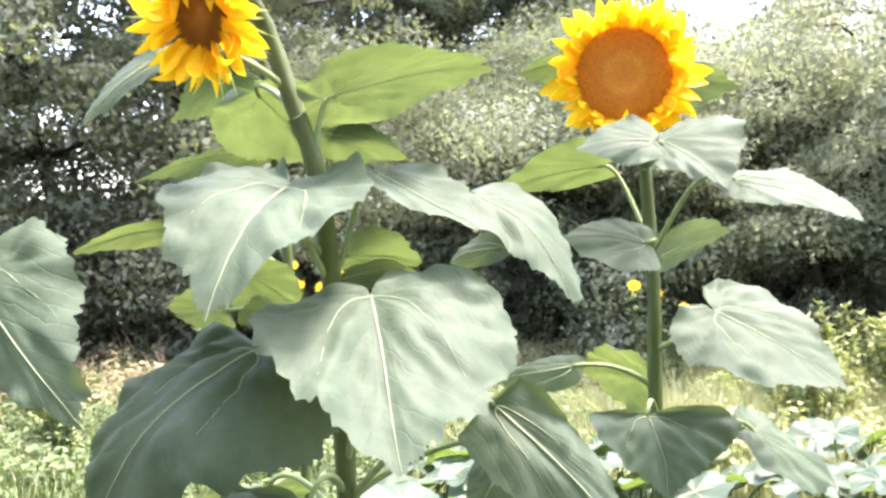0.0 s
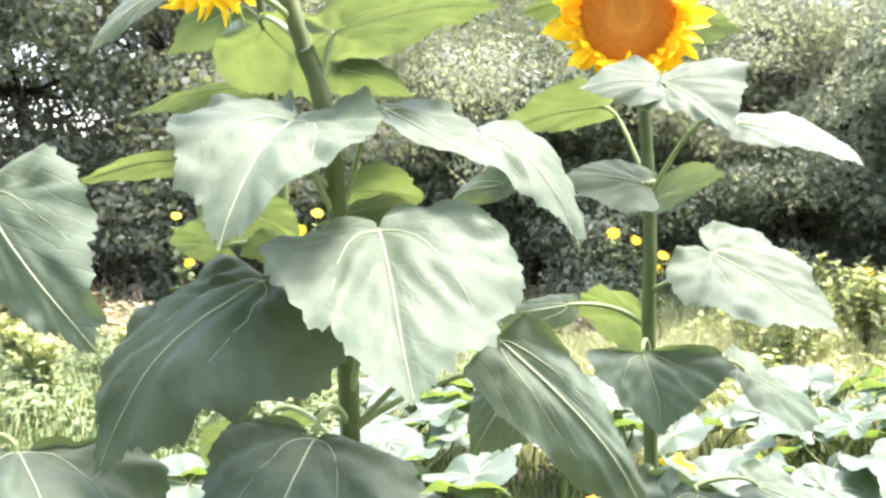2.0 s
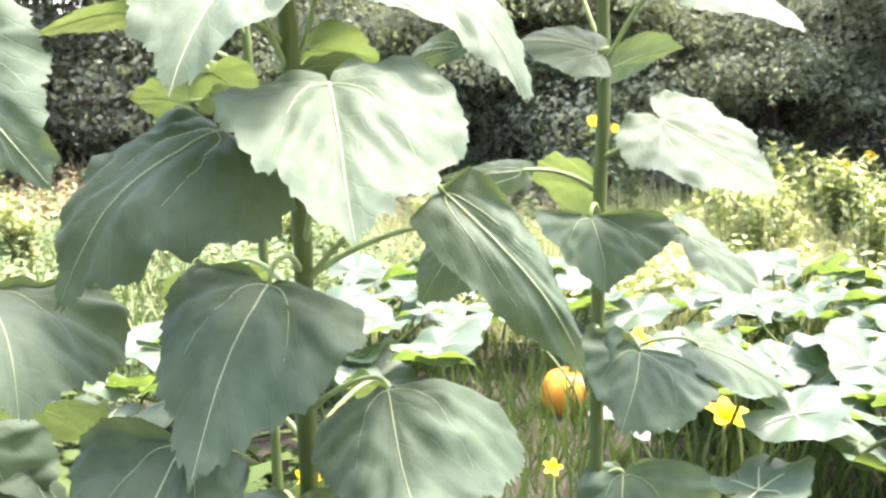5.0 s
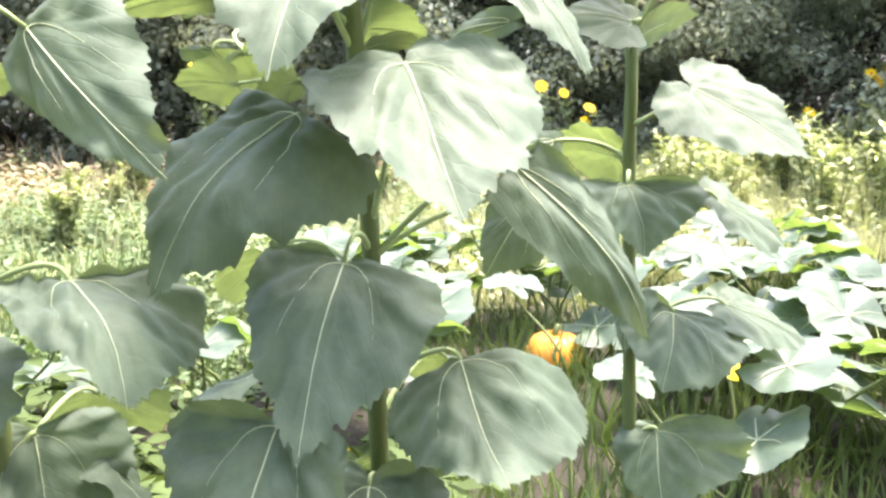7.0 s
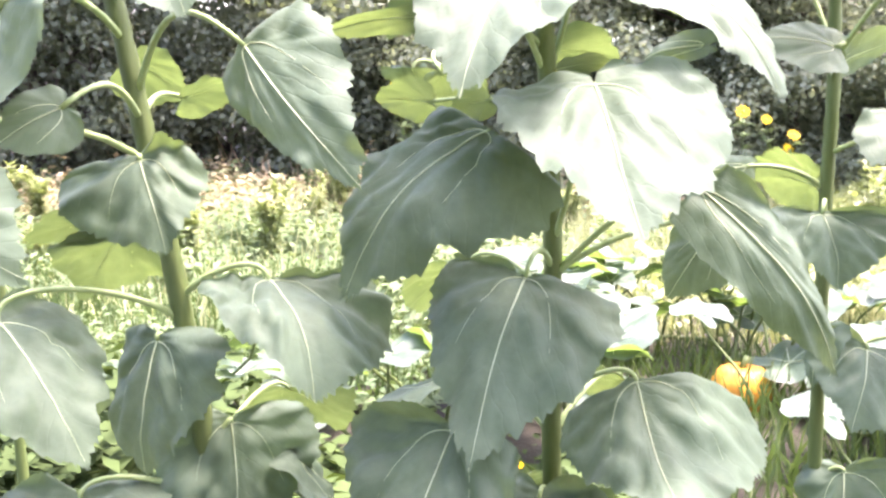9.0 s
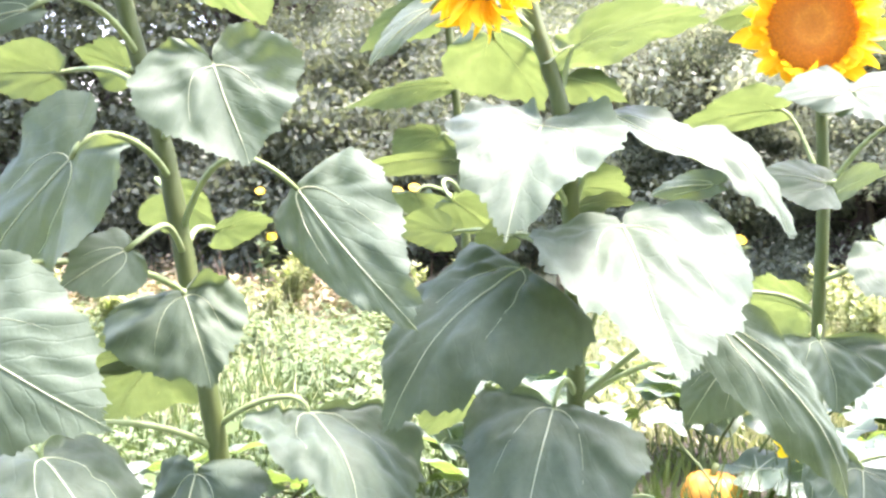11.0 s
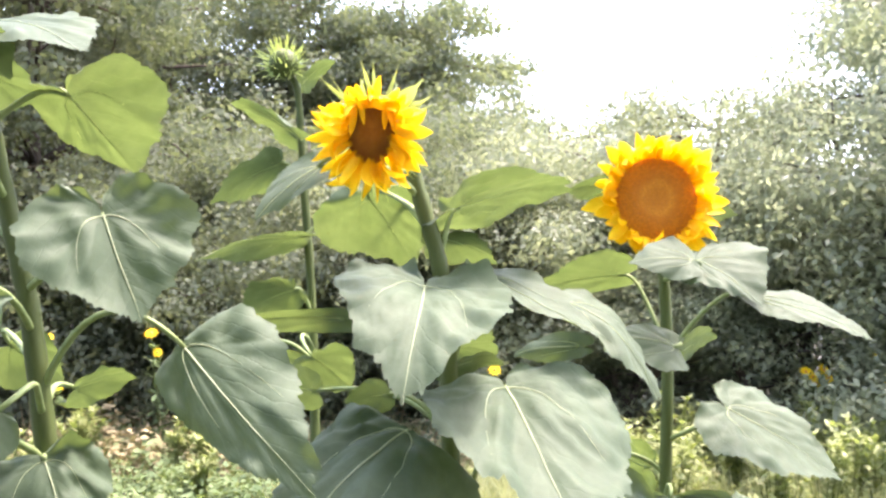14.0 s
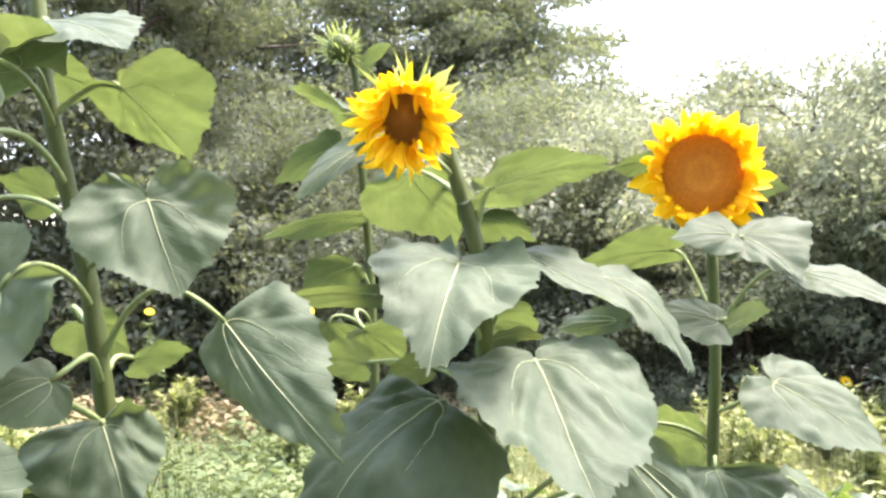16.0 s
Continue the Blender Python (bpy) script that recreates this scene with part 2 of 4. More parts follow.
def joined(pieces):
    vs, fs = [], []
    for v, f in pieces:
        o = len(vs)
        vs += list(v)
        fs += [tuple(i + o for i in q) for q in f]
    return vs, fs


def bezier(p0, p1, p2, p3, n):
    out = []
    for i in range(n + 1):
        t = i / n
        out.append(p0 * (1 - t) ** 3 + p1 * 3 * t * (1 - t) ** 2 + p2 * 3 * t * t * (1 - t) + p3 * t ** 3)
    return out


def spline(points, n):
    """A smooth line through the points."""
    P = [Vector(p) for p in points]
    P = [P[0] * 2 - P[1]] + P + [P[-1] * 2 - P[-2]]
    out = []
    for i in range(1, len(P) - 2):
        a, b, c, d = P[i - 1:i + 3]
        for k in range(n):
            t = k / n
            out.append(0.5 * (2 * b + (c - a) * t + (2 * a - 5 * b + 4 * c - d) * t * t + (3 * b - a - 3 * c + d) * t ** 3))
    return out + [P[-2]]


# ---- sunflower ----
class Plant:
    def __init__(self, label, line, r0, r1):
        self.line = spline(line, 6)
        self.root = tagged(new("sunflower"), label, "sunflower", "row of sunflowers")
        self.root.location = line[0]
        self.base = Vector(line[0])
        n = len(self.line)
        radii = []
        for i in range(n):
            f = i / (n - 1)
            radii.append((r0 + (r1 - r0) * f) * (1 + 0.05 * math.sin(i * 2.1)))
        v, f = tube([p - self.base for p in self.line], radii, 14, 0.03)
        part("stem", mesh_of("stem", v, f, STEM), self.root, "thick pale-green ribbed hairy stem")

    def at_height(self, z):
        best = min(self.line, key=lambda p: abs(p.z - z))
        return best


# half a blade from the notch at the stalk to the tip: across in half-widths, along in lengths (below zero: in lobe depths)
HALF = ((0.0, 0.0), (0.05, -0.5), (0.2, -0.92), (0.43, -1.0), (0.70, -0.70), (0.90, -0.12), (1.0, 0.16), (0.97, 0.32), (0.85, 0.48), (0.65, 0.64), (0.42, 0.78), (0.20, 0.90), (0.075, 0.963), (0.0, 1.0))
# veins of the right half: start, control and end of a curve, thickness
VEINS = (((0, 0.01), (0.34, 0.0), (0.50, 0.50), 0.72), ((0, 0.26), (0.22, 0.42), (0.52, 0.64), 0.10), ((0, 0.43), (0.17, 0.57), (0.36, 0.77), 0.09), ((0, 0.60), (0.10, 0.72), (0.21, 0.87), 0.08),
         ((0.23, 0.07), (0.50, 0.07), (0.84, 0.10), 0.10), ((0.36, 0.20), (0.60, 0.27), (0.85, 0.40), 0.09), ((0.08, 0.0), (0.30, -0.03), (0.52, -0.09), 0.08))


def vein_lines(seed):
    """Midrib and side veins as polylines in blade coordinates, with a thickness."""
    r = random.Random(seed)
    lines = [(np.array([(0.02 * math.sin(5 * k / 16 + seed) * k / 16, 0.975 * k / 16) for k in range(17)]), 1.0)]
    for sg in (-1, 1):
        for p0, p1, p2, w in VEINS:
            p0, p1, p2 = [np.array((sg * x * r.uniform(0.9, 1.1), y + r.uniform(-0.03, 0.03) * (y > 0.05))) for x, y in (p0, p1, p2)]
            t = np.linspace(0, 1, 11)[:, None]
            lines.append((p0 * (1 - t) ** 2 + 2 * p1 * t * (1 - t) + p2 * t * t, w))
    return lines


def blade_height(X, Y, L, m, arch, fl, fr, wave, curl, seed, lobe, lines, crease):
    """Height of the blade over its plane: arched midrib, folded halves, wavy margin, sunken veins and puckers between them."""
    r = random.Random(seed)
    ph = [r.uniform(0, 6.28) for _ in range(5)]
    a = np.abs(X)
    z = arch * L * np.sin(math.pi * np.clip(Y, -0.15, 1)) * (1 - 0.3 * a)
    z -= np.where(X < 0, fl, fr) * m * a ** 1.7 * (0.7 + 0.6 * np.clip(Y, 0, 1))
    z -= curl * L * np.maximum(0, Y - 0.55) ** 2
    rho = np.sqrt(X ** 2 + np.where(Y > 0, Y, Y / lobe) ** 2)
    ang = np.arctan2(X, Y + 0.05)
    z += wave * m * rho ** 3 * (np.sin(4.3 * ang + ph[0]) + 0.6 * np.sin(9.1 * ang + ph[1]) + 0.35 * np.sin(17 * ang + ph[2])) * np.clip(1.15 - Y, 0.2, 1)
    P = np.stack([X * m, Y * L], -1)
    near = np.full(X.shape, 1.0)
    for line, w in lines:
        Q = line * [m, L]
        for A, B in zip(Q[:-1], Q[1:]):
            d = B - A
            u = np.clip(((P - A) @ d) / (d @ d + 1e-12), 0, 1)
            e = np.linalg.norm(P - A - u[..., None] * d, axis=-1) 
            near = np.minimum(near, e + 0.004 * (1 - w))
    z += 0.0045 * (1 - np.exp(-(near / 0.014) ** 2)) * np.clip(1.3 - rho, 0.15, 1) * (m / 0.12)
    flat = [0.095 * noise.noise(Vector((x * 8 + seed, y * 9, seed * 0.37))) + 0.085 * abs(noise.noise(Vector((x * 19, y * 19 + seed, 4.0)))) + 0.03 * noise.noise(Vector((x * 40, y * 40 + seed, 2.0))) for x, y in P.reshape(-1, 2)]
    return z + crease * m * np.array(flat).reshape(X.shape) * np.clip(3 * a, 0.25, 1)


def blade(L, wl, wr, arch, fl, fr, lobe, wave, curl, seed, crease):
    """Heart-shaped toothed blade, stalk end at the origin and tip at (0, L, 0), and its vein tubes."""
    r = random.Random(seed)
    half = np.array([(p.x, p.y) for p in spline([(x, y * lobe if y < 0 else y, 0) for x, y in HALF], 8)])
    rim = np.concatenate([half, half[-2:0:-1] * [-1, 1]])
    k = len(rim)
    arc = np.arange(k)
    edge = np.clip(np.minimum(arc, k - arc) / 9.0, 0, 1)
    grow = np.array([1 + 0.075 * e * noise.noise(Vector((3.1 * x, 3.1 * y, seed * 1.9))) + 0.045 * e * noise.noise(Vector((8 * x, 8 * y, seed * 0.7))) for (x, y), e in zip(rim, edge)])
    tooth = np.array([r.choice((0.022, 0.009, -0.006, -0.018, -0.024)) * r.uniform(0.5, 1.3) for i in range(k)]) * edge
    rings = np.array([0.0, 0.035, 0.075, 0.12, 0.18, 0.25, 0.32, 0.40, 0.48, 0.56, 0.64, 0.72, 0.79, 0.86, 0.92, 0.965, 1.0])
    scale = rings[1:, None] * (1 + (grow - 1) * rings[1:, None] ** 2)
    scale[-1] += tooth
    X, Y = scale * rim[:, 0], scale * rim[:, 1]
    m = 0.5 * (wl + wr)
    lines = vein_lines(seed)
    bent = (L, m, arch, fl, fr, wave, curl, seed, lobe, lines, crease)
    Z = blade_height(X, Y, *bent)
    z0 = float(blade_height(np.zeros(1), np.zeros(1), *bent)[0])
    V = np.stack([X * np.where(X < 0, wl, wr), Y * L, Z - z0], -1).reshape(-1, 3)
    verts = [(0.0, 0.0, 0.0)] + [tuple(v) for v in V]
    flat = [(0.0, 0.0)] + list(zip(X.ravel(), Y.ravel()))
    n = len(rings) - 1
    faces = [(0, 1 + j, 1 + (j + 1) % k) for j in range(k)]
    for i in range(n - 1):
        for j in range(k):
            p, q = 1 + i * k + j, 1 + i * k + (j + 1) % k
            faces.append((p, p + k, q + k, q))
    me = mesh_of("leaf", verts, faces, SUNLEAF)
    uv = me.uv_layers.new(name="blade")
    loops = np.empty(len(me.loops), dtype=np.int32)
    me.loops.foreach_get("vertex_index", loops)
    uv.data.foreach_set("uv", np.array(flat, dtype=np.float32)[loops].ravel())
    pieces = []
    for line, w in lines:
        if w < 0.5:
            continue
        z = blade_height(line[:, 0], line[:, 1], *bent) - z0
        pts = [Vector((x * (wl if x < 0 else wr), y * L, h + 0.0006)) for (x, y), h in zip(line, z)]
        c = len(pts) - 1
        pieces.append(tube(pts, [0.0015 * (0.55 + 1.6 * L) * w * (1 - 0.85 * i / c) for i in range(c + 1)], 5, 0.0, False))
    v, f = joined(pieces)
    return me, mesh_of("vein", v, f, VEIN)


count = 0


def leaf(plant, base, tip, roll, wl, wr, arch=0.07, fl=0.12, fr=0.12, lobe=0.16, wave=0.10, curl=0.0, crease=1.0, join=None, label="", up=0.015, stalk=True, hide=False):
    """A leaf of a sunflower on its stalk. roll: degrees about the midrib; fl, fr: droop of each half; join: height at which the stalk leaves the stem."""
    global count
    count += 1
    b, t = Vector(base), Vector(tip)
    a = t - b
    L = a.length
    a.normalize()
    c = a.cross(Vector((0, 0, 1)))
    c = c.normalized() if c.length > 0.05 else Vector((-1, 0, 0))
    n = c.cross(a)
    k = radians(roll)
    c2 = c * math.cos(k) + n * math.sin(k)
    n2 = c2.cross(a)
    m = Matrix((c2, a, n2)).transposed().to_4x4()
    m.translation = b - plant.base
    face, veins = blade(L, wl, wr, arch, fl, fr, lobe, wave, curl, count * 7 + 3, crease)
    ob = part("leaf", face, plant.root, label, m)
    part("vein", veins, ob, "pale raised leaf veins")
    if stalk:
        h = join if join is not None else b.z - 0.04
        p0 = plant.at_height(h)
        d = (b - p0).length
        out = (b - p0)
        out.z = 0
        p1 = p0 + out * 0.3 + Vector((0, 0, 0.22 * d + up))
        p2 = b - a * 0.25 * d + n2 * (0.06 * d + up * 0.6)
        if hide:
            p1 = p0 + out * 0.4 + Vector((0, 0, 0.3 * (b.z - p0.z)))
            p2 = b - n2 * 0.3 * d - a * 0.1 * d
        line = [p - plant.base for p in bezier(p0, p1, p2, b, 12)]
        v, f = tube(line, [0.0056 - 0.0024 * (i / 12) ** 0.6 for i in range(13)], 8)
        part("petiole", mesh_of("petiole", v, f, PETIOLE), plant.root)
    return ob


def petal_mesh(L, w, curl, twist, seed):
    """A ray floret lying along +y, its face +z."""
    rs = random.Random(seed)
    vs, fs = [], []
    ns, nv = 10, 3
    for i in range(ns + 1):
        s = i / ns
        ww = w * (0.35 + 0.65 * math.sin(math.pi * min(s * 0.75 + 0.08, 1)) ) * (1 - s ** 5)
        ang = curl * s * s
        y = L * (math.sin(ang) / ang * s if abs(ang) > 1e-3 else s)
        z = L * s * math.sin(ang * 0.6) + 0.03 * L * math.sin(5 * s + seed)
        for j in range(-nv, nv + 1):
            v = j / nv
            tw = twist * s
            x = v * ww
            vs.append((x * math.cos(tw), y, z + x * math.sin(tw) + 0.25 * ww * v * v - 0.06 * ww * math.cos(9 * v)))
    row = 2 * nv + 1
    for i in range(ns):
        for j in range(row - 1):
            a = i * row + j
            fs.append((a, a + 1, a + row + 1, a + row))
    return mesh_of("petal", vs, fs, PETAL)


def bract_mesh(L, w, curl):
    vs, fs = [], []
    ns = 8
    for i in range(ns + 1):
        s = i / ns
        ww = w * (1 - s) ** 0.8 * (1 + 1.2 * s * (1 - s))
        if s > 0.65:
            ww *= 0.5
        ang = curl * s * s
        for v in (-1, 0, 1):
            vs.append((v * ww, L * s * math.cos(ang * 0.6), L * s * math.sin(ang * 0.6) - 0.2 * ww * (1 - v * v)))
    for i in range(ns):
        for j in range(2):
            a = i * 3 + j
            fs.append((a, a + 1, a + 4, a + 3))
    return mesh_of("bract", vs, fs, BRACT)


PETALS = [petal_mesh(0.058, 0.0125, c, tw, s) for s, (c, tw) in enumerate([(0.35, 0.3), (0.8, -0.4), (-0.3, 0.5), (1.1, 0.2), (0.2, -0.7), (1.5, -0.2)])]
HANG = [petal_mesh(0.060, 0.0105, c, tw, 20 + s) for s, (c, tw) in enumerate([(1.5, 0.5), (2.1, -0.4), (1.1, 0.8), (0.5, -0.6), (2.5, 0.3)])]
BRACTS = [bract_mesh(0.055, 0.009, 0.6), bract_mesh(0.062, 0.008, -0.5), bract_mesh(0.05, 0.008, 1.1)]


def seeds(radius, height, count_of, size, top=1.0):
    """Florets on a domed disc, in a sunflower spiral."""
    pieces = []
    for i in range(count_of):
        r = radius * math.sqrt((i + 0.5) / count_of)
        a = i * 2.399963
        q = r / radius
        z = height * (1 - q ** 4) - 0.45 * height * math.exp(-(q / 0.30) ** 2)
        p = Vector((r * math.cos(a), r * math.sin(a), z))
        s = size * (0.75 + 0.35 * q)
        h = s * (1.2 + 0.8 * (q > 0.55))
        v = [p + Vector((s * math.cos(k * 1.5708 + a), s * math.sin(k * 1.5708 + a), 0)) for k in range(4)]
        v += [p + Vector((0.5 * s * math.cos(k * 1.5708 + a), 0.5 * s * math.sin(k * 1.5708 + a), h * top)) for k in range(4)]
        f = [(k, (k + 1) % 4, 4 + (k + 1) % 4, 4 + k) for k in range(4)] + [(4, 5, 6, 7)]
        pieces.append((v, f))
    return joined(pieces)


def dome(radius, height, rings=8, sides=32, under=0.0):
    vs, fs = [(0, 0, height)], []
    for i in range(1, rings + 1):
        q = i / rings
        for k in range(sides):
            a = 2 * math.pi * k / sides
            vs.append((radius * q * math.cos(a), radius * q * math.sin(a), height * (1 - q ** 4)))
    for k in range(sides):
        fs.append((0, 1 + k, 1 + (k + 1) % sides))
    for i in range(rings - 1):
        for k in range(sides):
            a, b = 1 + i * sides + k, 1 + i * sides + (k + 1) % sides
            fs.append((a, a + sides, b + sides, b))
    if under:
        o = len(vs)
        for i in range(1, 5):
            q = 1 - i / 4.6
            for k in range(sides):
                a = 2 * math.pi * k / sides
                vs.append((radius * (0.25 + 0.75 * q) * math.cos(a), radius * (0.25 + 0.75 * q) * math.sin(a), -under * (1 - q * q)))
        first = 1 + (rings - 1) * sides
        for i in range(4):
            lo = first if i == 0 else o + (i - 1) * sides
            for k in range(sides):
                fs.append((lo + k, o + i * sides + k, o + i * sides + (k + 1) % sides, lo + (k + 1) % sides))
    return vs, fs


def facing(place, way, turn=0.0):
    return Matrix.Translation(place) @ Vector(way).to_track_quat('Z', 'Y').to_matrix().to_4x4() @ Matrix.Rotation(turn, 4, 'Z')


def open_head(plant, place, way):
    """Wide open flower: flat golden-brown disc and a ring of short crumpled petals."""
    rs = random.Random(5)
    v, f = dome(0.080, 0.004, 8, 36, 0.03)
    head = part("flower_head", mesh_of("flower_head", v, f, DISC), plant.root, "open yellow flower head with golden-brown disc", facing(Vector(place) - plant.base, way))
    v, f = seeds(0.081, 0.0145, 1100, 0.0019, 0.9)
    part("floret_ring", mesh_of("floret_ring", v, f, DISC, False), head, "spiral of golden-brown florets")
    for ring, n, r, z, lift, scale in ((0, 36, 0.072, 0.000, 0.08, 1.02), (1, 34, 0.076, 0.006, 0.42, 0.9), (2, 26, 0.077, 0.010, 0.75, 0.7)):
        for i in range(n):
            a = 2 * math.pi * (i + 0.5 * ring) / n + rs.uniform(-0.08, 0.08)
            m = Matrix.Rotation(a, 4, 'Z') @ Matrix.Translation((0, r, z - 0.008)) @ Matrix.Rotation(lift + rs.uniform(-0.25, 0.25), 4, 'X') @ Matrix.Rotation(rs.uniform(-0.5, 0.5), 4, 'Y')
            s = scale * rs.uniform(0.85, 1.28)
            part("petal", rs.choice(PETALS), head, "", m @ Matrix.Diagonal((s * rs.uniform(0.7, 1.1), s, s, 1)))
    for i in range(22):
        a = 2 * math.pi * i / 22 + rs.uniform(-0.1, 0.1)
        m = Matrix.Rotation(a, 4, 'Z') @ Matrix.Translation((0, 0.064, -0.014)) @ Matrix.Rotation(-0.2, 4, 'X')
        part("bract", rs.choice(BRACTS), head, "", m)


def nodding_head(plant, place, way):
    """Half-closed flower: an upright oval brown disc, a lip of folded petals over it, ragged petals hanging round it."""
    rs = random.Random(11)
    v, f = dome(0.046, 0.004, 6, 32, 0.035)
    v = [(x * 0.74, y, z) for x, y, z in v]
    head = part("flower_head", mesh_of("flower_head", v, f, FLORET), plant.root, "nodding yellow flower head with dark brown disc", facing(Vector(place) - plant.base, way))
    v, f = seeds(0.045, 0.006, 550, 0.0018)
    v = [(x * 0.74, y, z) for x, y, z in v]
    part("floret_ring", mesh_of("floret_ring", v, f, FLORET, False), head, "dark brown florets")
    for ring, n, k, z, lift in ((0, 24, 1.0, -0.008, -0.15), (1, 26, 0.98, -0.002, 0.10), (2, 24, 0.92, 0.003, 0.38)):
        for i in range(n):
            a = 2 * math.pi * (i + 0.5 * ring) / n + rs.uniform(-0.12, 0.12)
            up = math.cos(a)
            side = math.sin(a)
            droop = 0.45 * side * (1 if up > -0.6 else 0.3) + rs.uniform(-0.5, 0.5)
            tall = max(0, up) ** 1.5
            s = rs.uniform(0.82, 1.22) * (1 - 0.42 * tall)
            m = Matrix.Translation((-0.031 * k * side, 0.043 * k * up, z)) @ Matrix.Rotation(a + droop, 4, 'Z') @ Matrix.Rotation(lift + 0.75 * tall + rs.uniform(-0.25, 0.25), 4, 'X') @ Matrix.Rotation(rs.uniform(-1.2, 1.2), 4, 'Y')
            part("petal", rs.choice(PETALS[:4] + HANG[2:4]), head, "", m @ Matrix.Diagonal((s * rs.uniform(0.5, 0.9), s, s, 1)))
    # the folded lip above the disc and thin straps hanging over it
    for x, y, turn, s, w in ((-0.022, 0.036, 3.0, 0.80, 0.45), (-0.015, 0.040, 3.3, 0.58, 0.35), (0.020, 0.036, 3.1, 0.62, 0.40), (0.026, 0.030, 3.4, 0.50, 0.45), (-0.029, 0.026, 2.7, 0.55, 0.5),
                             (0.0, 0.046, 3.0, 0.24, 1.3), (-0.012, 0.045, 2.9, 0.26, 1.2), (0.013, 0.044, 3.4, 0.26, 1.2), (0.027, 0.038, 3.6, 0.28, 1.0)):
        m = Matrix.Translation((x, y, 0.014)) @ Matrix.Rotation(turn, 4, 'Z') @ Matrix.Rotation(0.25, 4, 'X')
        part("petal", PETALS[2], head, "", m @ Matrix.Diagonal((w, s, 0.7, 1)))
    for i in range(30):
        a = 2 * math.pi * i / 30 + rs.uniform(-0.1, 0.1)
        m = Matrix.Rotation(a, 4, 'Z') @ Matrix.Translation((0, 0.040, -0.018)) @ Matrix.Rotation(rs.uniform(-0.7, 0.2), 4, 'X') @ Matrix.Rotation(rs.uniform(-0.4, 0.4), 4, 'Z')
        s = rs.uniform(0.85, 1.3)
        part("bract", rs.choice(BRACTS), head, "", m @ Matrix.Diagonal((s * 0.35, s, s, 1)))
    for a, w, ln in ((-0.75, 1.6, 1.25), (-1.0, 1.1, 1.1)):
        m = Matrix.Rotation(a, 4, 'Z') @ Matrix.Translation((0, 0.040, -0.022)) @ Matrix.Rotation(-0.2, 4, 'X')
        part("bract", BRACTS[0], head, "", m @ Matrix.Diagonal((w, ln, ln, 1)))


def bud_head(plant, place, way):
    """Closed green bud: a ball of overlapping scales with thin pointed bracts standing off it."""
    rs = random.Random(3)
    R = 0.034
    vs, fs = [(0, 0, R)], []
    for i in range(1, 11):
        e = math.pi * i / 11
        for k in range(20):
            a = 2 * math.pi * k / 20
            vs.append((R * math.sin(e) * math.cos(a), R * math.sin(e) * math.sin(a), R * 0.92 * math.cos(e)))
    vs.append((0, 0, -R * 0.95))
    for k in range(20):
        fs.append((0, 1 + k, 1 + (k + 1) % 20))
        fs.append((201, 181 + (k + 1) % 20, 181 + k))
        for i in range(9):
            a, b = 1 + i * 20 + k, 1 + i * 20 + (k + 1) % 20
            fs.append((a, a + 20, b + 20, b))
    head = part("flower_bud", mesh_of("flower_bud", vs, fs, STEM), plant.root, "closed round green flower bud with spiky bracts", facing(Vector(place) - plant.base, way))
    # elevation on the ball, number, lift off the surface, length, width
    for e, n, lift, s, w in ((-0.9, 14, 0.2, 0.4, 0.8), (-0.5, 18, 0.3, 0.42, 0.75), (-0.1, 18, 0.4, 0.42, 0.7), (0.0, 14, 1.2, 0.62, 0.32), (0.3, 16, 1.5, 0.75, 0.28), (0.65, 13, 1.45, 0.8, 0.28), (1.0, 8, 1.0, 0.75, 0.32)):
        for i in range(n):
            a = 2 * math.pi * (i + rs.uniform(-0.25, 0.25)) / n + e
            k = s * rs.uniform(0.75, 1.3)
            m = Matrix.Rotation(a, 4, 'Z') @ Matrix.Translation((0, R * 0.96 * math.cos(e), R * 0.9 * math.sin(e))) @ Matrix.Rotation(e + 1.5708 - lift + rs.uniform(-0.3, 0.3), 4, 'X')
            part("bract", rs.choice(BRACTS), head, "", m @ Matrix.Diagonal((w * k, k, k, 1)))


# ---- ground ----
gv, gf = [], []
gx = [-900, -300, -100, -40] + [-20 + 0.8 * i for i in range(51)] + [40, 100, 300, 900]
gy = [-300, -60, -15, -5] + [-2 + 0.6 * i for i in range(40)] + [26, 40, 100, 300, 1500]
for y in gy:
    for x in gx:
        near = math.exp(-(max(0, abs(x) - 15) + max(0, abs(y - 8) - 12)) * 0.2)
        gv.append((x, y, near * 0.06 * noise.noise(Vector((x * 0.35, y * 0.35, 0)))))
for j in range(len(gy) - 1):
    for i in range(len(gx) - 1):
        a = j * len(gx) + i
        gf.append((a, a + 1, a + len(gx) + 1, a + len(gx)))
tagged(new("ground", mesh_of("ground", gv, gf, SOIL)), "uneven garden soil and rough meadow ground", "ground", kind="structure")


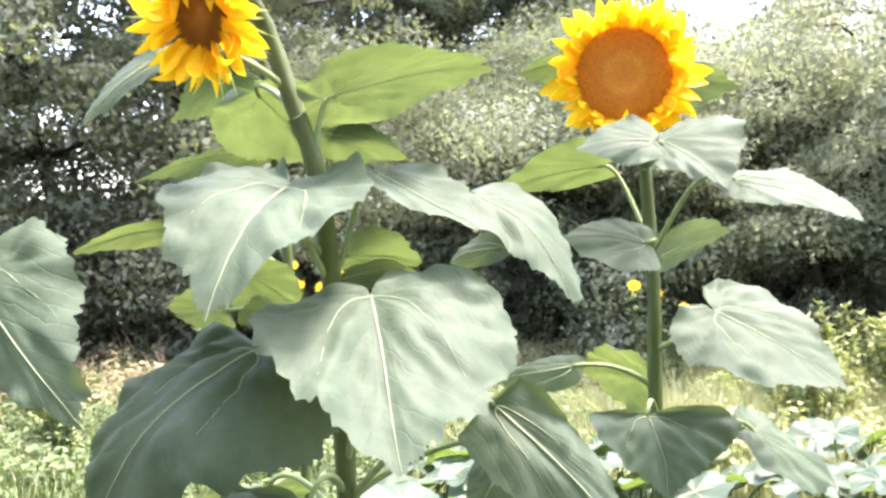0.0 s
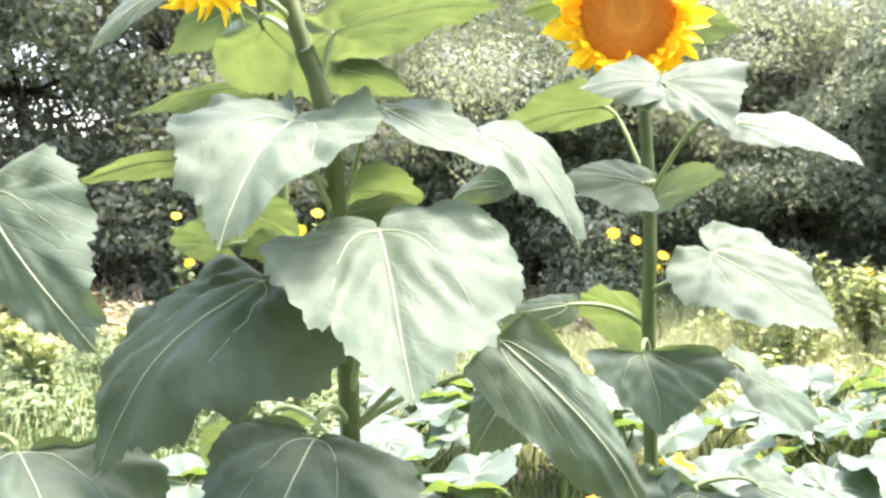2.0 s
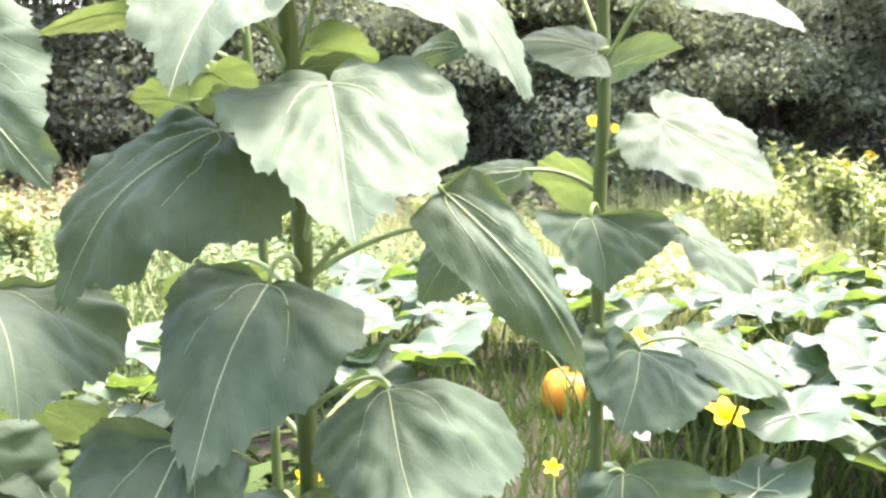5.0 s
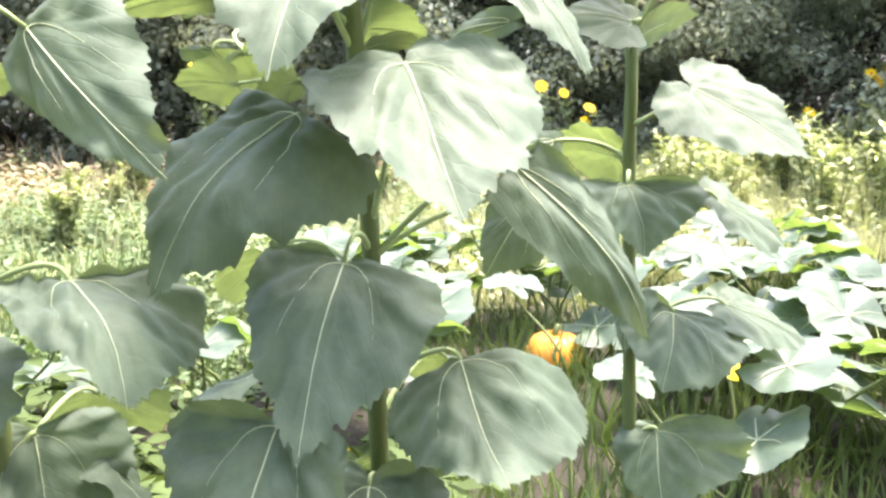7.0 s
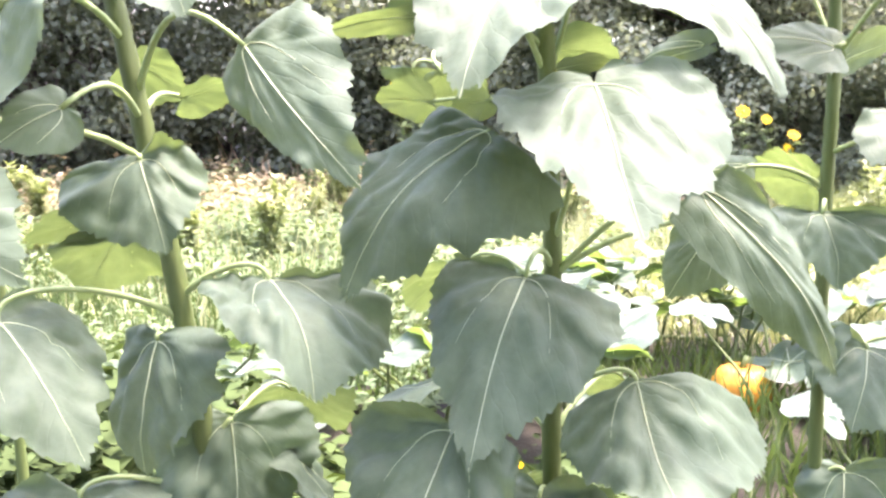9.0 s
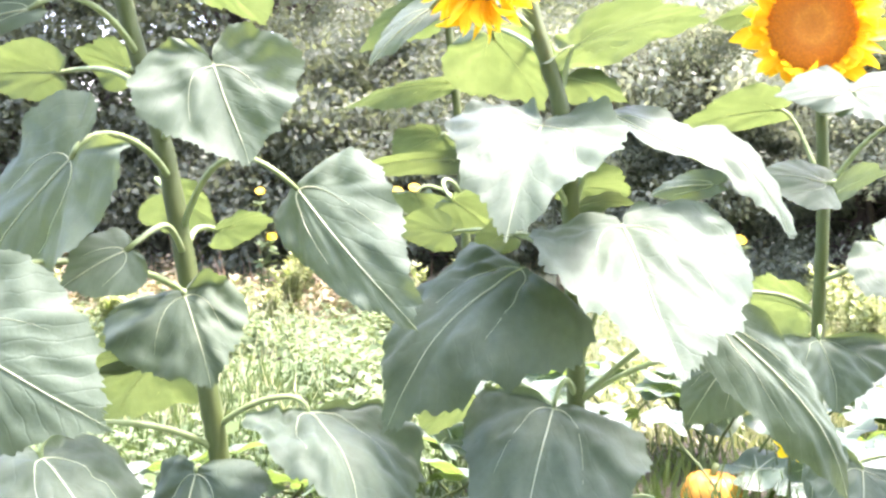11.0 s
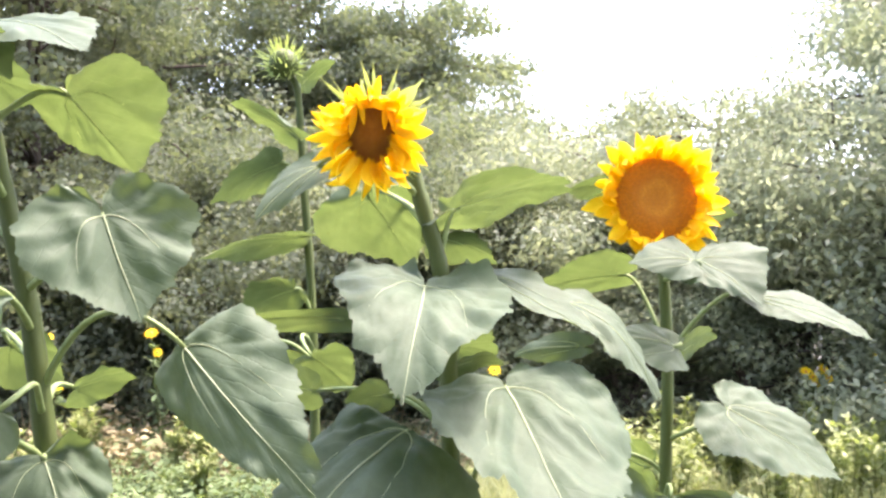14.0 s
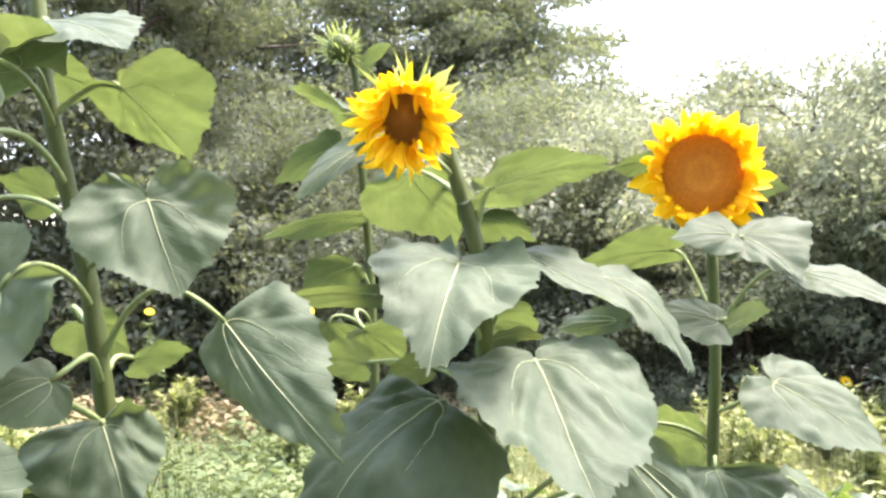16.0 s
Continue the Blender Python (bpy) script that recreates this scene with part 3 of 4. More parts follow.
# ---- leaves in bulk ----
def scatter_quads(name, pos, way, nrm, length, width, mat, bend=0.15):
    """Many small pointed leaves as one mesh: position, direction, normal, size per leaf."""
    n = len(pos)
    side = np.cross(way, nrm)
    side /= np.linalg.norm(side, axis=1)[:, None] + 1e-9
    L, W = length[:, None], width[:, None]
    mid = pos + way * L * 0.45 + nrm * L * bend * 0.4
    v = np.stack([pos, mid - side * W, pos + way * L, mid + side * W], 1).reshape(-1, 3)
    f = np.arange(n * 4).reshape(n, 4)
    me = bpy.data.meshes.new(name)
    me.vertices.add(n * 4)
    me.vertices.foreach_set("co", v.astype(np.float32).ravel())
    me.loops.add(n * 4)
    me.loops.foreach_set("vertex_index", f.astype(np.int32).ravel())
    me.polygons.add(n)
    me.polygons.foreach_set("loop_start", np.arange(0, n * 4, 4, dtype=np.int32))
    me.polygons.foreach_set("loop_total", np.full(n, 4, dtype=np.int32))
    me.materials.append(mat)
    me.update()
    me.validate()
    return me


def unit(v):
    return v / (np.linalg.norm(v, axis=1)[:, None] + 1e-9)


def crown_mesh(name, rng, centres, sizes, per, length, width, mat, droop=0.3, flat=0.55):
    """Leaves in clumps round the twig ends."""
    P, D = [], []
    for c, s in zip(centres, sizes):
        n = int(per * (s / 0.6) ** 2)
        d = unit(rng.normal(size=(n, 3)))
        r = s * rng.random(n) ** 0.55
        P.append(np.array(c) + d * r[:, None] * [1, 1, flat])
        D.append(d)
    P, D = np.concatenate(P), np.concatenate(D)
    way = unit(D * 0.7 + rng.normal(size=P.shape) * 0.7 + [0, 0, -droop])
    nrm = unit(D * 0.9 + rng.normal(size=P.shape) * 0.45 + [0, -0.1, 0.15])
    way = unit(way - nrm * np.sum(way * nrm, 1)[:, None] * 0.85)
    ln = length * (0.6 + 0.8 * rng.random(len(P)))
    return scatter_quads(name, P, way, nrm, ln, ln * width, mat)


def tree(label, seed, height, spread, low, clumps, per, length, width, mat, trunk_r, name="tree", stems=1):
    """A tree or bush with trunk, limbs and a ragged crown of leaf clumps, standing at the origin."""
    rng = np.random.default_rng(seed)
    rs = random.Random(seed)
    root = tagged(new(name), label, name, "trees behind the garden")
    pieces, ends, sizes = [], [], []
    for st in range(stems):
        lean = Vector((rs.uniform(-1, 1), rs.uniform(-1, 1), 0)) * (0.10 if stems == 1 else 0.28) * height
        foot = Vector((rs.uniform(-0.3, 0.3), rs.uniform(-0.3, 0.3), -0.1)) if stems > 1 else Vector((0, 0, -0.1))
        top = foot + lean + Vector((0, 0, height * rs.uniform(0.82, 0.95)))
        axis = bezier(foot, foot + Vector((0, 0, height * 0.3)), top - Vector((0, 0, height * 0.3)) + lean * 0.1, top, 10)
        pieces.append(tube(axis, [trunk_r * (1 - 0.88 * i / 10) for i in range(11)], 8))
        for k in range(clumps // stems):
            f = low + (0.98 - low) * rs.random() ** 0.85
            p = axis[min(10, int(f * 10))]
            a = rs.uniform(0, 6.283)
            reach = spread * (0.35 + 0.75 * math.sin(math.pi * min(0.98, 0.16 + 0.8 * f)) ** 0.8) * rs.uniform(0.35, 1.05)
            e = p + Vector((math.cos(a) * reach, math.sin(a) * reach, reach * rs.uniform(-0.05, 0.55)))
            e.z = max(e.z, 0.25)
            if k % 2 == 0:
                mid = p.lerp(e, 0.5) + Vector((0, 0, 0.12 * reach))
                pieces.append(tube([p, mid, e], [trunk_r * 0.34 * (1 - 0.6 * f), trunk_r * 0.2, trunk_r * 0.05], 5))
            ends.append(tuple(e))
            sizes.append(rs.uniform(0.28, 0.66))
    v, f = joined(pieces)
    part("trunk", mesh_of("trunk", v, f, BARK), root, "dark trunk and limbs")
    part("crown", crown_mesh("crown", rng, ends, sizes, per, length, width, mat), root, "ragged leafy crown")
    return root


willow = tree("dense grey-green willow bush along the meadow edge", 21, 4.2, 1.9, 0.05, 92, 640, 0.062, 0.22, HEDGE, 0.07, "bush", 4)
willow_b = tree("grey-green willow bush with upright shoots", 22, 4.0, 1.7, 0.04, 90, 640, 0.058, 0.24, HEDGE, 0.07, "bush", 5)
dark = tree("tall dark leafy tree with gaps to the sky", 31, 7.5, 2.4, 0.30, 115, 320, 0.08, 0.34, DARKTREE, 0.14)
dark_b = tree("tall dark green tree, ragged outline", 32, 8.5, 2.3, 0.10, 150, 360, 0.075, 0.34, DARKTREE, 0.15)


greybush = tree("dense shaded grey-green bush under the trees", 24, 3.6, 1.8, 0.05, 96, 900, 0.055, 0.27, MIDTREE, 0.07, "bush", 4)
tall_pale = tree("tall grey-green tree with a ragged crown", 35, 8.0, 2.3, 0.06, 150, 380, 0.075, 0.30, MIDTREE, 0.15)
# Like greybush, but the shade under the trees is put into its leaves.
darkbush = tree("dark green bush under the tall trees, shade put into its colour", 27, 3.6, 1.8, 0.05, 96, 900, 0.055, 0.27, DARKTREE, 0.07, "bush", 4)
thicket = tree("low dark thicket under the trees", 41, 2.3, 1.5, 0.05, 90, 220, 0.075, 0.3, DARKTREE, 0.05, "bush", 4)


def put_tree(src, az, dist, turn, s):
    a = radians(az)
    m = pose(dist * math.sin(a), dist * math.cos(a), 0, 0, 0, turn)
    ob = copy_thing(src, m)
    ob.scale = (s * src.scale.x, s * src.scale.y, s * src.scale.x)
    return ob


FIRST = [(willow, 26, 10.2), (willow_b, 20, 10.4), (greybush, 14, 10.5), (darkbush, 0.5, 11.2), (dark, -20, 13.5), (dark_b, -9, 15.5), (tall_pale, 38.5, 12.0)]
for src, az, dist in FIRST:
    src.location = (dist * math.sin(radians(az)), dist * math.cos(radians(az)), 0)
willow.scale = (0.85, 0.85, 0.72)
willow_b.scale = (0.85, 0.85, 0.85)
for az, dist, turn, s in ((-13, 14, 40, 1.0), (-28, 13, 100, 1.05), (-34, 13.5, 210, 1.1), (-4, 16, 300, 1.05), (1, 16.5, 160, 1.0), (7.8, 16.5, 250, 1.1), (-41, 13, 20, 1.1)):
    put_tree(dark, az, dist, turn, s)
for az, dist, turn, s in ((0, 18, 60, 1.0), (5, 18, 200, 0.9), (-28, 16, 20, 1.0), (-36, 16, 70, 1.0), (-14, 18, 130, 1.0), (-8, 19, 20, 0.95), (-44, 17, 300, 1.0), (38, 15, 90, 1.05), (45, 15, 10, 1.1)):
    put_tree(dark_b, az, dist, turn, s)
for az, dist, turn, s in ((40, 10.0, 250, 1.25), (45, 10.5, 20, 1.3), (30, 11.5, 200, 0.9)):
    put_tree(willow, az, dist, turn, s / 0.85)
for az, dist, turn, s in ((38, 12, 120, 1.6), (35, 10.6, 200, 1.12), (22, 12.0, 80, 0.9)):
    put_tree(willow_b, az, dist, turn, s / 0.85)
for az, dist, turn, s in ((4, 10.7, 130, 0.8), (8, 10.9, 250, 0.95), (-5, 12.2, 200, 1.0), (10, 13, 70, 1.2)):
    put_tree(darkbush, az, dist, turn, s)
for az, dist, turn, s in ((18, 12.0, 300, 1.2), (11.5, 11.0, 250, 0.85)):
    put_tree(greybush, az, dist, turn, s)

# Unseen trees added behind the camera to block sky light from the leaves.
for az, dist, turn, s in ((180, 5.2, 20, 1.2), (207, 5.4, 80, 1.25), (153, 5.4, 150, 1.25), (236, 6.0, 230, 1.15), (124, 6.2, 300, 1.1), (258, 11, 40, 0.9), (100, 11, 10, 0.9)):
    put_tree(dark, az, dist, turn, s)
thicket.location = (-7.4, 11.2, 0)
for az, dist, turn, s in ((-12, 12.5, 50, 1.0), (-7, 11.8, 270, 1.2), (-3, 11.6, 100, 1.0), (-27, 12.5, 140, 1.0), (-38, 12.5, 220, 1.1), (-18, 13.0, 300, 0.9), (-23, 13, 10, 1.1), (-44, 12.5, 80, 1.2)):
    put_tree(thicket, az, dist, turn, s)

# ---- meadow: grass and weeds ----
rng = np.random.default_rng(77)


def blades(name, label, n, xr, yr, h, w, mat, lean=0.35, keep=None):
    P = np.stack([rng.uniform(*xr, n), rng.uniform(*yr, n), np.zeros(n)], 1)
    if yr[0] > 0:
        P[:, 0] *= (P[:, 1] + 2.0) / (yr[1] + 2.0)
    if keep is not None:
        P = P[keep(P)]
    n = len(P)
    patch = np.array([0.6 + 0.55 * noise.noise(Vector((p[0] * 0.7, p[1] * 0.7, 3))) for p in P])
    way = unit(rng.normal(size=(n, 3)) * [lean, lean, 0.05] + [0, 0, 1])
    nrm = unit(np.cross(way, rng.normal(size=(n, 3))))
    ln = h * (0.5 + rng.random(n)) * np.clip(patch, 0.25, 1.4)
    me = scatter_quads(name, P, way, nrm, ln, np.full(n, w) * (0.6 + 0.8 * rng.random(n)), mat, 0.3)
    return tagged(new(name, me), label, "grass", kind="stuff")


def low_weeds(name, label, n, xr, yr, h, size, mat, keep=None, per=42):
    """Weeds as many small leafy mounds: leaves round each mound look outward and up."""
    k = n // per
    C = np.stack([rng.uniform(*xr, k), rng.uniform(*yr, k)], 1)
    C[:, 0] *= (C[:, 1] + 2.0) / (yr[1] + 2.0)
    if keep is not None:
        C = C[keep(C)]
    k = len(C)
    tall = np.array([0.55 + 0.75 * noise.noise(Vector((p[0] * 0.9, p[1] * 0.9, 9))) + 0.4 * noise.noise(Vector((p[0] * 3, p[1] * 3, 2))) for p in C])
    tall = h * np.clip(tall, 0.18, 1.5) * rng.uniform(0.6, 1.25, k)
    wide = rng.uniform(0.08, 0.22, k)
    who = np.repeat(np.arange(k), per)
    n = len(who)
    d = unit(rng.normal(size=(n, 3)))
    d[:, 2] = np.abs(d[:, 2])
    r = rng.random(n)[:, None] ** 0.4
    P = np.concatenate([C[who], np.zeros((n, 1))], 1) + d * r * np.stack([wide[who], wide[who], tall[who]], 1)
    P[:, 2] = np.maximum(P[:, 2], 0.02)
    nrm = unit(d * 0.8 + rng.normal(size=(n, 3)) * 0.28 + [0, 0, 0.6])
    way = unit(rng.normal(size=(n, 3)) + d * 0.6)
    way = unit(way - nrm * np.sum(nrm * way, 1)[:, None])
    ln = size * (0.5 + rng.random(n)) * rng.uniform(0.6, 1.5, k)[who]
    me = scatter_quads(name, P, way, nrm, ln, ln * 0.27, mat, 0.2)
    return tagged(new(name, me), label, "weeds", kind="stuff")


blades("meadow_grass", "pale yellow-green tall meadow grass going to seed", 30000, (-0.5, 13), (4.4, 12.0), 0.42, 0.006, GRASS)
blades("thin_grass", "thin pale grass between the weeds", 3500, (-10, 0), (4.4, 12.0), 0.34, 0.005, GRASS)
blades("green_grass", "fresh green grass among the pumpkin leaves", 22000, (-5, 6), (1.9, 6.0), 0.30, 0.005, LUSH, keep=lambda P: (P[:, 0] > 0.1) | (P[:, 1] > 3.6))
low_weeds("meadow_weeds", "leafy green weeds, meadow shade put into their darker colour", 64000, (-10, 1.5), (5.4, 12.0), 0.46, 0.05, WEED)
low_weeds("pale_weeds", "pale yellow-green weeds, meadow sun put into their paler colour", 46000, (0.6, 13), (4.8, 12.0), 0.40, 0.055, PALEWEED)
low_weeds("garden_weeds", "low pale green leafy weeds beside the pumpkin bed", 46000, (-6.5, -0.2), (3.5, 7.5), 0.34, 0.045, WEED)
blades("tall_grass", "tall pale seeding grass on the sunny side of the meadow", 9000, (1.6, 13), (4.6, 9.0), 0.50, 0.0045, GRASS)
low_weeds("tall_weeds", "tall bushy pale-green weeds before the hedge", 60000, (2.2, 12), (5.2, 9.5), 0.50, 0.055, PALEWEED)
low_weeds("dry_weeds", "straw-brown dry weeds along the foot of the trees", 30000, (-6.5, 2.2), (8.4, 11.2), 0.55, 0.06, DRYWEED)
# Added to fill the gaps between the stems with shade-coloured leaves.
low_weeds("undergrowth", "leafy undergrowth added behind the stems, shade put into its dark colour", 26000, (-3.4, 0.1), (1.35, 3.0), 0.42, 0.075, SHADEWEED)
blades("dry_stalks", "reddish dry seed stalks at the foot of the trees", 600, (-9, 9), (9.5, 12.5), 0.6, 0.009, DOCK, 0.22)


# ---- pumpkin plants ----
def pumpkin_leaf_mesh(seed):
    """Broad five-cornered leaf, cupped, stalk end at the origin."""
    rs = random.Random(seed)
    vs, fs = [(0, 0, -0.02)], []
    n, rings = 40, 6
    ph = rs.uniform(0, 6)
    for r in range(1, rings + 1):
        q = r / rings
        for k in range(n):
            a = 2 * math.pi * k / n
            cut = 1 - 0.62 * math.exp(-((min(a, 2 * math.pi - a)) / 0.28) ** 2)
            R = 0.125 * (1 + 0.07 * math.cos(5 * a + math.pi) + 0.02 * (1 if k % 2 else -1)) * cut
            z = -0.02 + 0.028 * q ** 1.3 - 0.028 * q ** 3 * (0.6 + 0.4 * math.sin(2 * a + ph)) + 0.012 * q * math.sin(5 * a + ph)
            vs.append((q * R * math.cos(a), q * R * math.sin(a), z))
    for k in range(n):
        fs.append((0, 1 + k, 1 + (k + 1) % n))
    for r in range(rings - 1):
        for k in range(n):
            a, b = 1 + r * n + k, 1 + r * n + (k + 1) % n
            fs.append((a, a + n, b + n, b))
    return mesh_of("leaf", vs, fs, PUMPLEAF)


PUMPS = [pumpkin_leaf_mesh(s) for s in range(5)]
PV = joined([tube([(0, 0, -0.019), (0.055 * math.cos(a), 0.055 * math.sin(a), -0.004), (0.11 * math.cos(a), 0.11 * math.sin(a), -0.012)], [0.0022, 0.0015, 0.0005], 4, 0, False) for a in (math.pi, 2.0, -2.0, 0.9, -0.9)])
PVEIN = mesh_of("vein", PV[0], PV[1], VEIN)


def pumpkin_plant(seed, n):
    rs = random.Random(seed)
    root = tagged(new("pumpkin_plant"), "sprawling pumpkin plant with broad pale-green leaves", "pumpkin plant", "pumpkin bed")
    vine = spline([(-0.45, 0.1, 0.03), (-0.1, -0.05, 0.05), (0.2, 0.08, 0.04), (0.5, -0.06, 0.03)], 5)
    v, f = tube(vine, [0.010] * len(vine), 7)
    part("vine", mesh_of("vine", v, f, STEM), root)
    for i in range(n):
        p = vine[int((i + 0.5) / n * len(vine))]
        a = rs.uniform(0, 6.283)
        reach = rs.uniform(0.05, 0.28)
        h = rs.uniform(0.22, 0.46)
        e = Vector((p.x + reach * math.cos(a), p.y + reach * math.sin(a), h))
        v, f = tube(bezier(Vector(p), p + Vector((0, 0, h * 0.5)), e - Vector((0, 0, h * 0.3)), e - Vector((0, 0, 0.02)), 6), [0.007, 0.0065, 0.006, 0.006, 0.0055, 0.005, 0.005], 6)
        part("petiole", mesh_of("petiole", v, f, STEM), root)
        s = rs.uniform(0.85, 1.3)
        m = Matrix.Translation(e) @ Matrix.Rotation(a + math.pi, 4, 'Z') @ Matrix.Rotation(rs.uniform(-0.35, 0.35), 4, 'X') @ Matrix.Rotation(rs.uniform(-0.1, 0.5), 4, 'Y') @ Matrix.Diagonal((s, s, s, 1))
        lf = part("leaf", rs.choice(PUMPS), root, "", m)
        part("vein", PVEIN, lf)
    return root


kinds = [pumpkin_plant(s, 9) for s in (1, 2, 3)]
rs = random.Random(9)
spots = []
for row in range(5):
    for col in range(9):
        y = 2.2 + row * 0.56 + rs.uniform(-0.15, 0.15)
        x = -1.6 + col * 0.52 * (1 + 0.07 * row) + rs.uniform(-0.15, 0.15) - 0.1 * row
        if (x < -0.7 and y > 3.4) or (x < -0.45 and y < 3.1) or y < 2.75 - 1.0 * max(0.0, x - 0.5) or (0.45 < x < 0.68 and y < 3.5):
            continue
        spots.append((x, y))
for i, (x, y) in enumerate(spots):
    src = kinds[i % 3]
    turn = rs.uniform(0, 360)
    if i < 3:
        src.matrix_basis = pose(x, y, 0, 0, 0, turn)
    else:
        copy_thing(src, pose(x, y, 0, 0, 0, turn))


def trumpet(place, s, way=(0, -0.6, 0.8)):
    """A yellow pumpkin blossom on a stalk that reaches the ground."""
    root = tagged(new("pumpkin_flower"), "open orange-yellow pumpkin blossom on its stalk", "flower", "pumpkin flowers")
    root.location = (place[0], place[1], 0)
    vs, fs = [], []
    n = 30
    for r in range(7):
        q = r / 6
        for k in range(n):
            a = 2 * math.pi * k / n
            R = (0.012 + 0.05 * q ** 1.6) * (1 + 0.28 * q * q * math.cos(5 * a))
            vs.append((R * math.cos(a), R * math.sin(a), 0.06 * q - 0.02 * q ** 3))
    for r in range(6):
        for k in range(n):
            a, b = r * n + k, r * n + (k + 1) % n
            fs.append((a, b, b + n, a + n))
    part("blossom", mesh_of("blossom", vs, fs, PETAL), root, "", facing((0, 0, place[2]), way) @ Matrix.Diagonal((s, s, s, 1)))
    v, f = tube([(0, 0, 0), (0.01, 0.01, place[2] * 0.5), (0, 0, place[2] + 0.003)], [0.005, 0.005, 0.006], 6)
    part("stalk", mesh_of("stalk", v, f, STEM), root)


def pumpkin(place, radius):
    """A ribbed orange pumpkin on the ground with a short stub of stalk."""
    root = tagged(new("pumpkin"), "ripe ribbed orange pumpkin lying under the leaves", "pumpkin")
    root.location = place
    vs, fs = [], []
    n, rings = 60, 14
    for r in range(rings + 1):
        e = math.pi * (0.03 + 0.94 * r / rings)
        for k in range(n):
            a = 2 * math.pi * k / n
            q = radius * (0.90 + 0.10 * abs(math.cos(5 * a))) * math.sin(e) ** 0.8
            vs.append((q * math.cos(a), q * math.sin(a), radius * (0.84 + 0.84 * math.cos(e) - 0.16 * math.exp(-(math.sin(e) / 0.35) ** 2) * math.copysign(1, math.cos(e)))))
    for r in range(rings):
        for k in range(n):
            a, b = r * n + k, r * n + (k + 1) % n
            fs.append((a, a + n, b + n, b))
    fs.append(tuple(range(n)))
    part("skin", mesh_of("skin", vs, fs, PUMPKIN), root)
    top = radius * 1.5
    v, f = tube([(0, 0, top - 0.02), (0.005, 0, top + 0.02), (0.02, 0.005, top + 0.045)], [0.016, 0.012, 0.014], 8, 0.12)
    part("stalk", mesh_of("stalk", v, f, STEM), root)


# ---- yellow daisies at the meadow edge ----
def daisy_mesh():
    pieces = []
    for i in range(10):
        a = 2 * math.pi * i / 10
        c, s = math.cos(a), math.sin(a)
        pts = [(0.008, -0.004, 0), (0.03, -0.009, 0.004), (0.048, 0, 0.0), (0.03, 0.009, 0.004), (0.008, 0.004, 0)]
        pieces.append(([(x * c - y * s, x * s + y * c, z) for x, y, z in pts], [(0, 1, 2, 3, 4)]))
    v, f = joined(pieces)
    return mesh_of("petals", v, f, PETAL)


DAISY = daisy_mesh()
EYE_V, EYE_F = dome(0.012, 0.008, 3, 12)
DAISY_EYE = mesh_of("flower_eye", EYE_V, EYE_F, DISC)


def daisy_plant(x, y, heads, seed):
    """A tall leafy perennial with yellow daisies; heads: offsets and heights."""
    r = random.Random(seed)
    root = tagged(new("yellow_daisy_plant"), "tall leafy perennial with bright yellow daisies", "flower", "yellow daisies at the meadow edge")
    root.location = (x, y, 0)
    P, D = [], []
    for dx, dy, z in heads:
        line = spline([(dx * 0.3, dy * 0.3, 0), (dx * 0.7, dy * 0.7, z * 0.55), (dx, dy, z)], 4)
        v, f = tube(line, [0.006 - 0.003 * i / (len(line) - 1) for i in range(len(line))], 5)
        part("stalk", mesh_of("stalk", v, f, STEM), root)
        fl = part("flower_head", DAISY, root, "", facing((dx, dy, z), (r.uniform(-0.3, 0.3), -1, r.uniform(0.5, 1.1))) @ Matrix.Scale(r.uniform(1.1, 1.5), 4))
        part("flower_eye", DAISY_EYE, fl)
        for p in line[2:-1]:
            for k in range(5):
                P.append(tuple(p))
                D.append((r.uniform(-1, 1), r.uniform(-1, 1), r.uniform(-0.3, 0.5)))
    P, D = np.array(P), unit(np.array(D))
    up = unit(np.array([0, 0, 1.0]) - D * D[:, 2:3])
    ln = np.full(len(P), 0.12)
    part("foliage", scatter_quads("foliage", P, D, up, ln, ln * 0.2, WEED), root)


# ---- tall leafy herbs in the meadow ----
def herb(label, seed, height, mat):
    """A clump of upright leafy stalks, standing at the origin."""
    r = random.Random(seed)
    root = tagged(new("meadow_herb"), label, "weed", "tall herbs in the meadow")
    P, D = [], []
    for k in range(7):
        a = r.uniform(0, 6.283)
        lean = r.uniform(0.05, 0.22)
        z = height * r.uniform(0.65, 1.1)
        line = spline([(0.03 * math.cos(a), 0.03 * math.sin(a), -0.02), (lean * 0.5 * math.cos(a), lean * 0.5 * math.sin(a), z * 0.5), (lean * math.cos(a), lean * math.sin(a), z)], 7)
        v, f = tube(line, [0.0055 - 0.0035 * i / (len(line) - 1) for i in range(len(line))], 5)
        part("stalk", mesh_of("stalk", v, f, STEM), root)
        for i, p in enumerate(line[2:]):
            for _ in range(5 if i < 9 else 8):
                P.append(tuple(p + Vector((r.uniform(-0.012, 0.012), r.uniform(-0.012, 0.012), r.uniform(-0.02, 0.02)))))
                D.append((r.uniform(-1, 1), r.uniform(-1, 1), r.uniform(-0.25, 0.7)))
    P, D = np.array(P), unit(np.array(D))
    up = unit(np.array([0, 0, 1.0]) - D * D[:, 2:3])
    ln = np.array([r.uniform(0.05, 0.11) for _ in P])
    part("foliage", scatter_quads("foliage", P, D, up, ln, ln * 0.2, mat), root)
    return root


rs = random.Random(61)
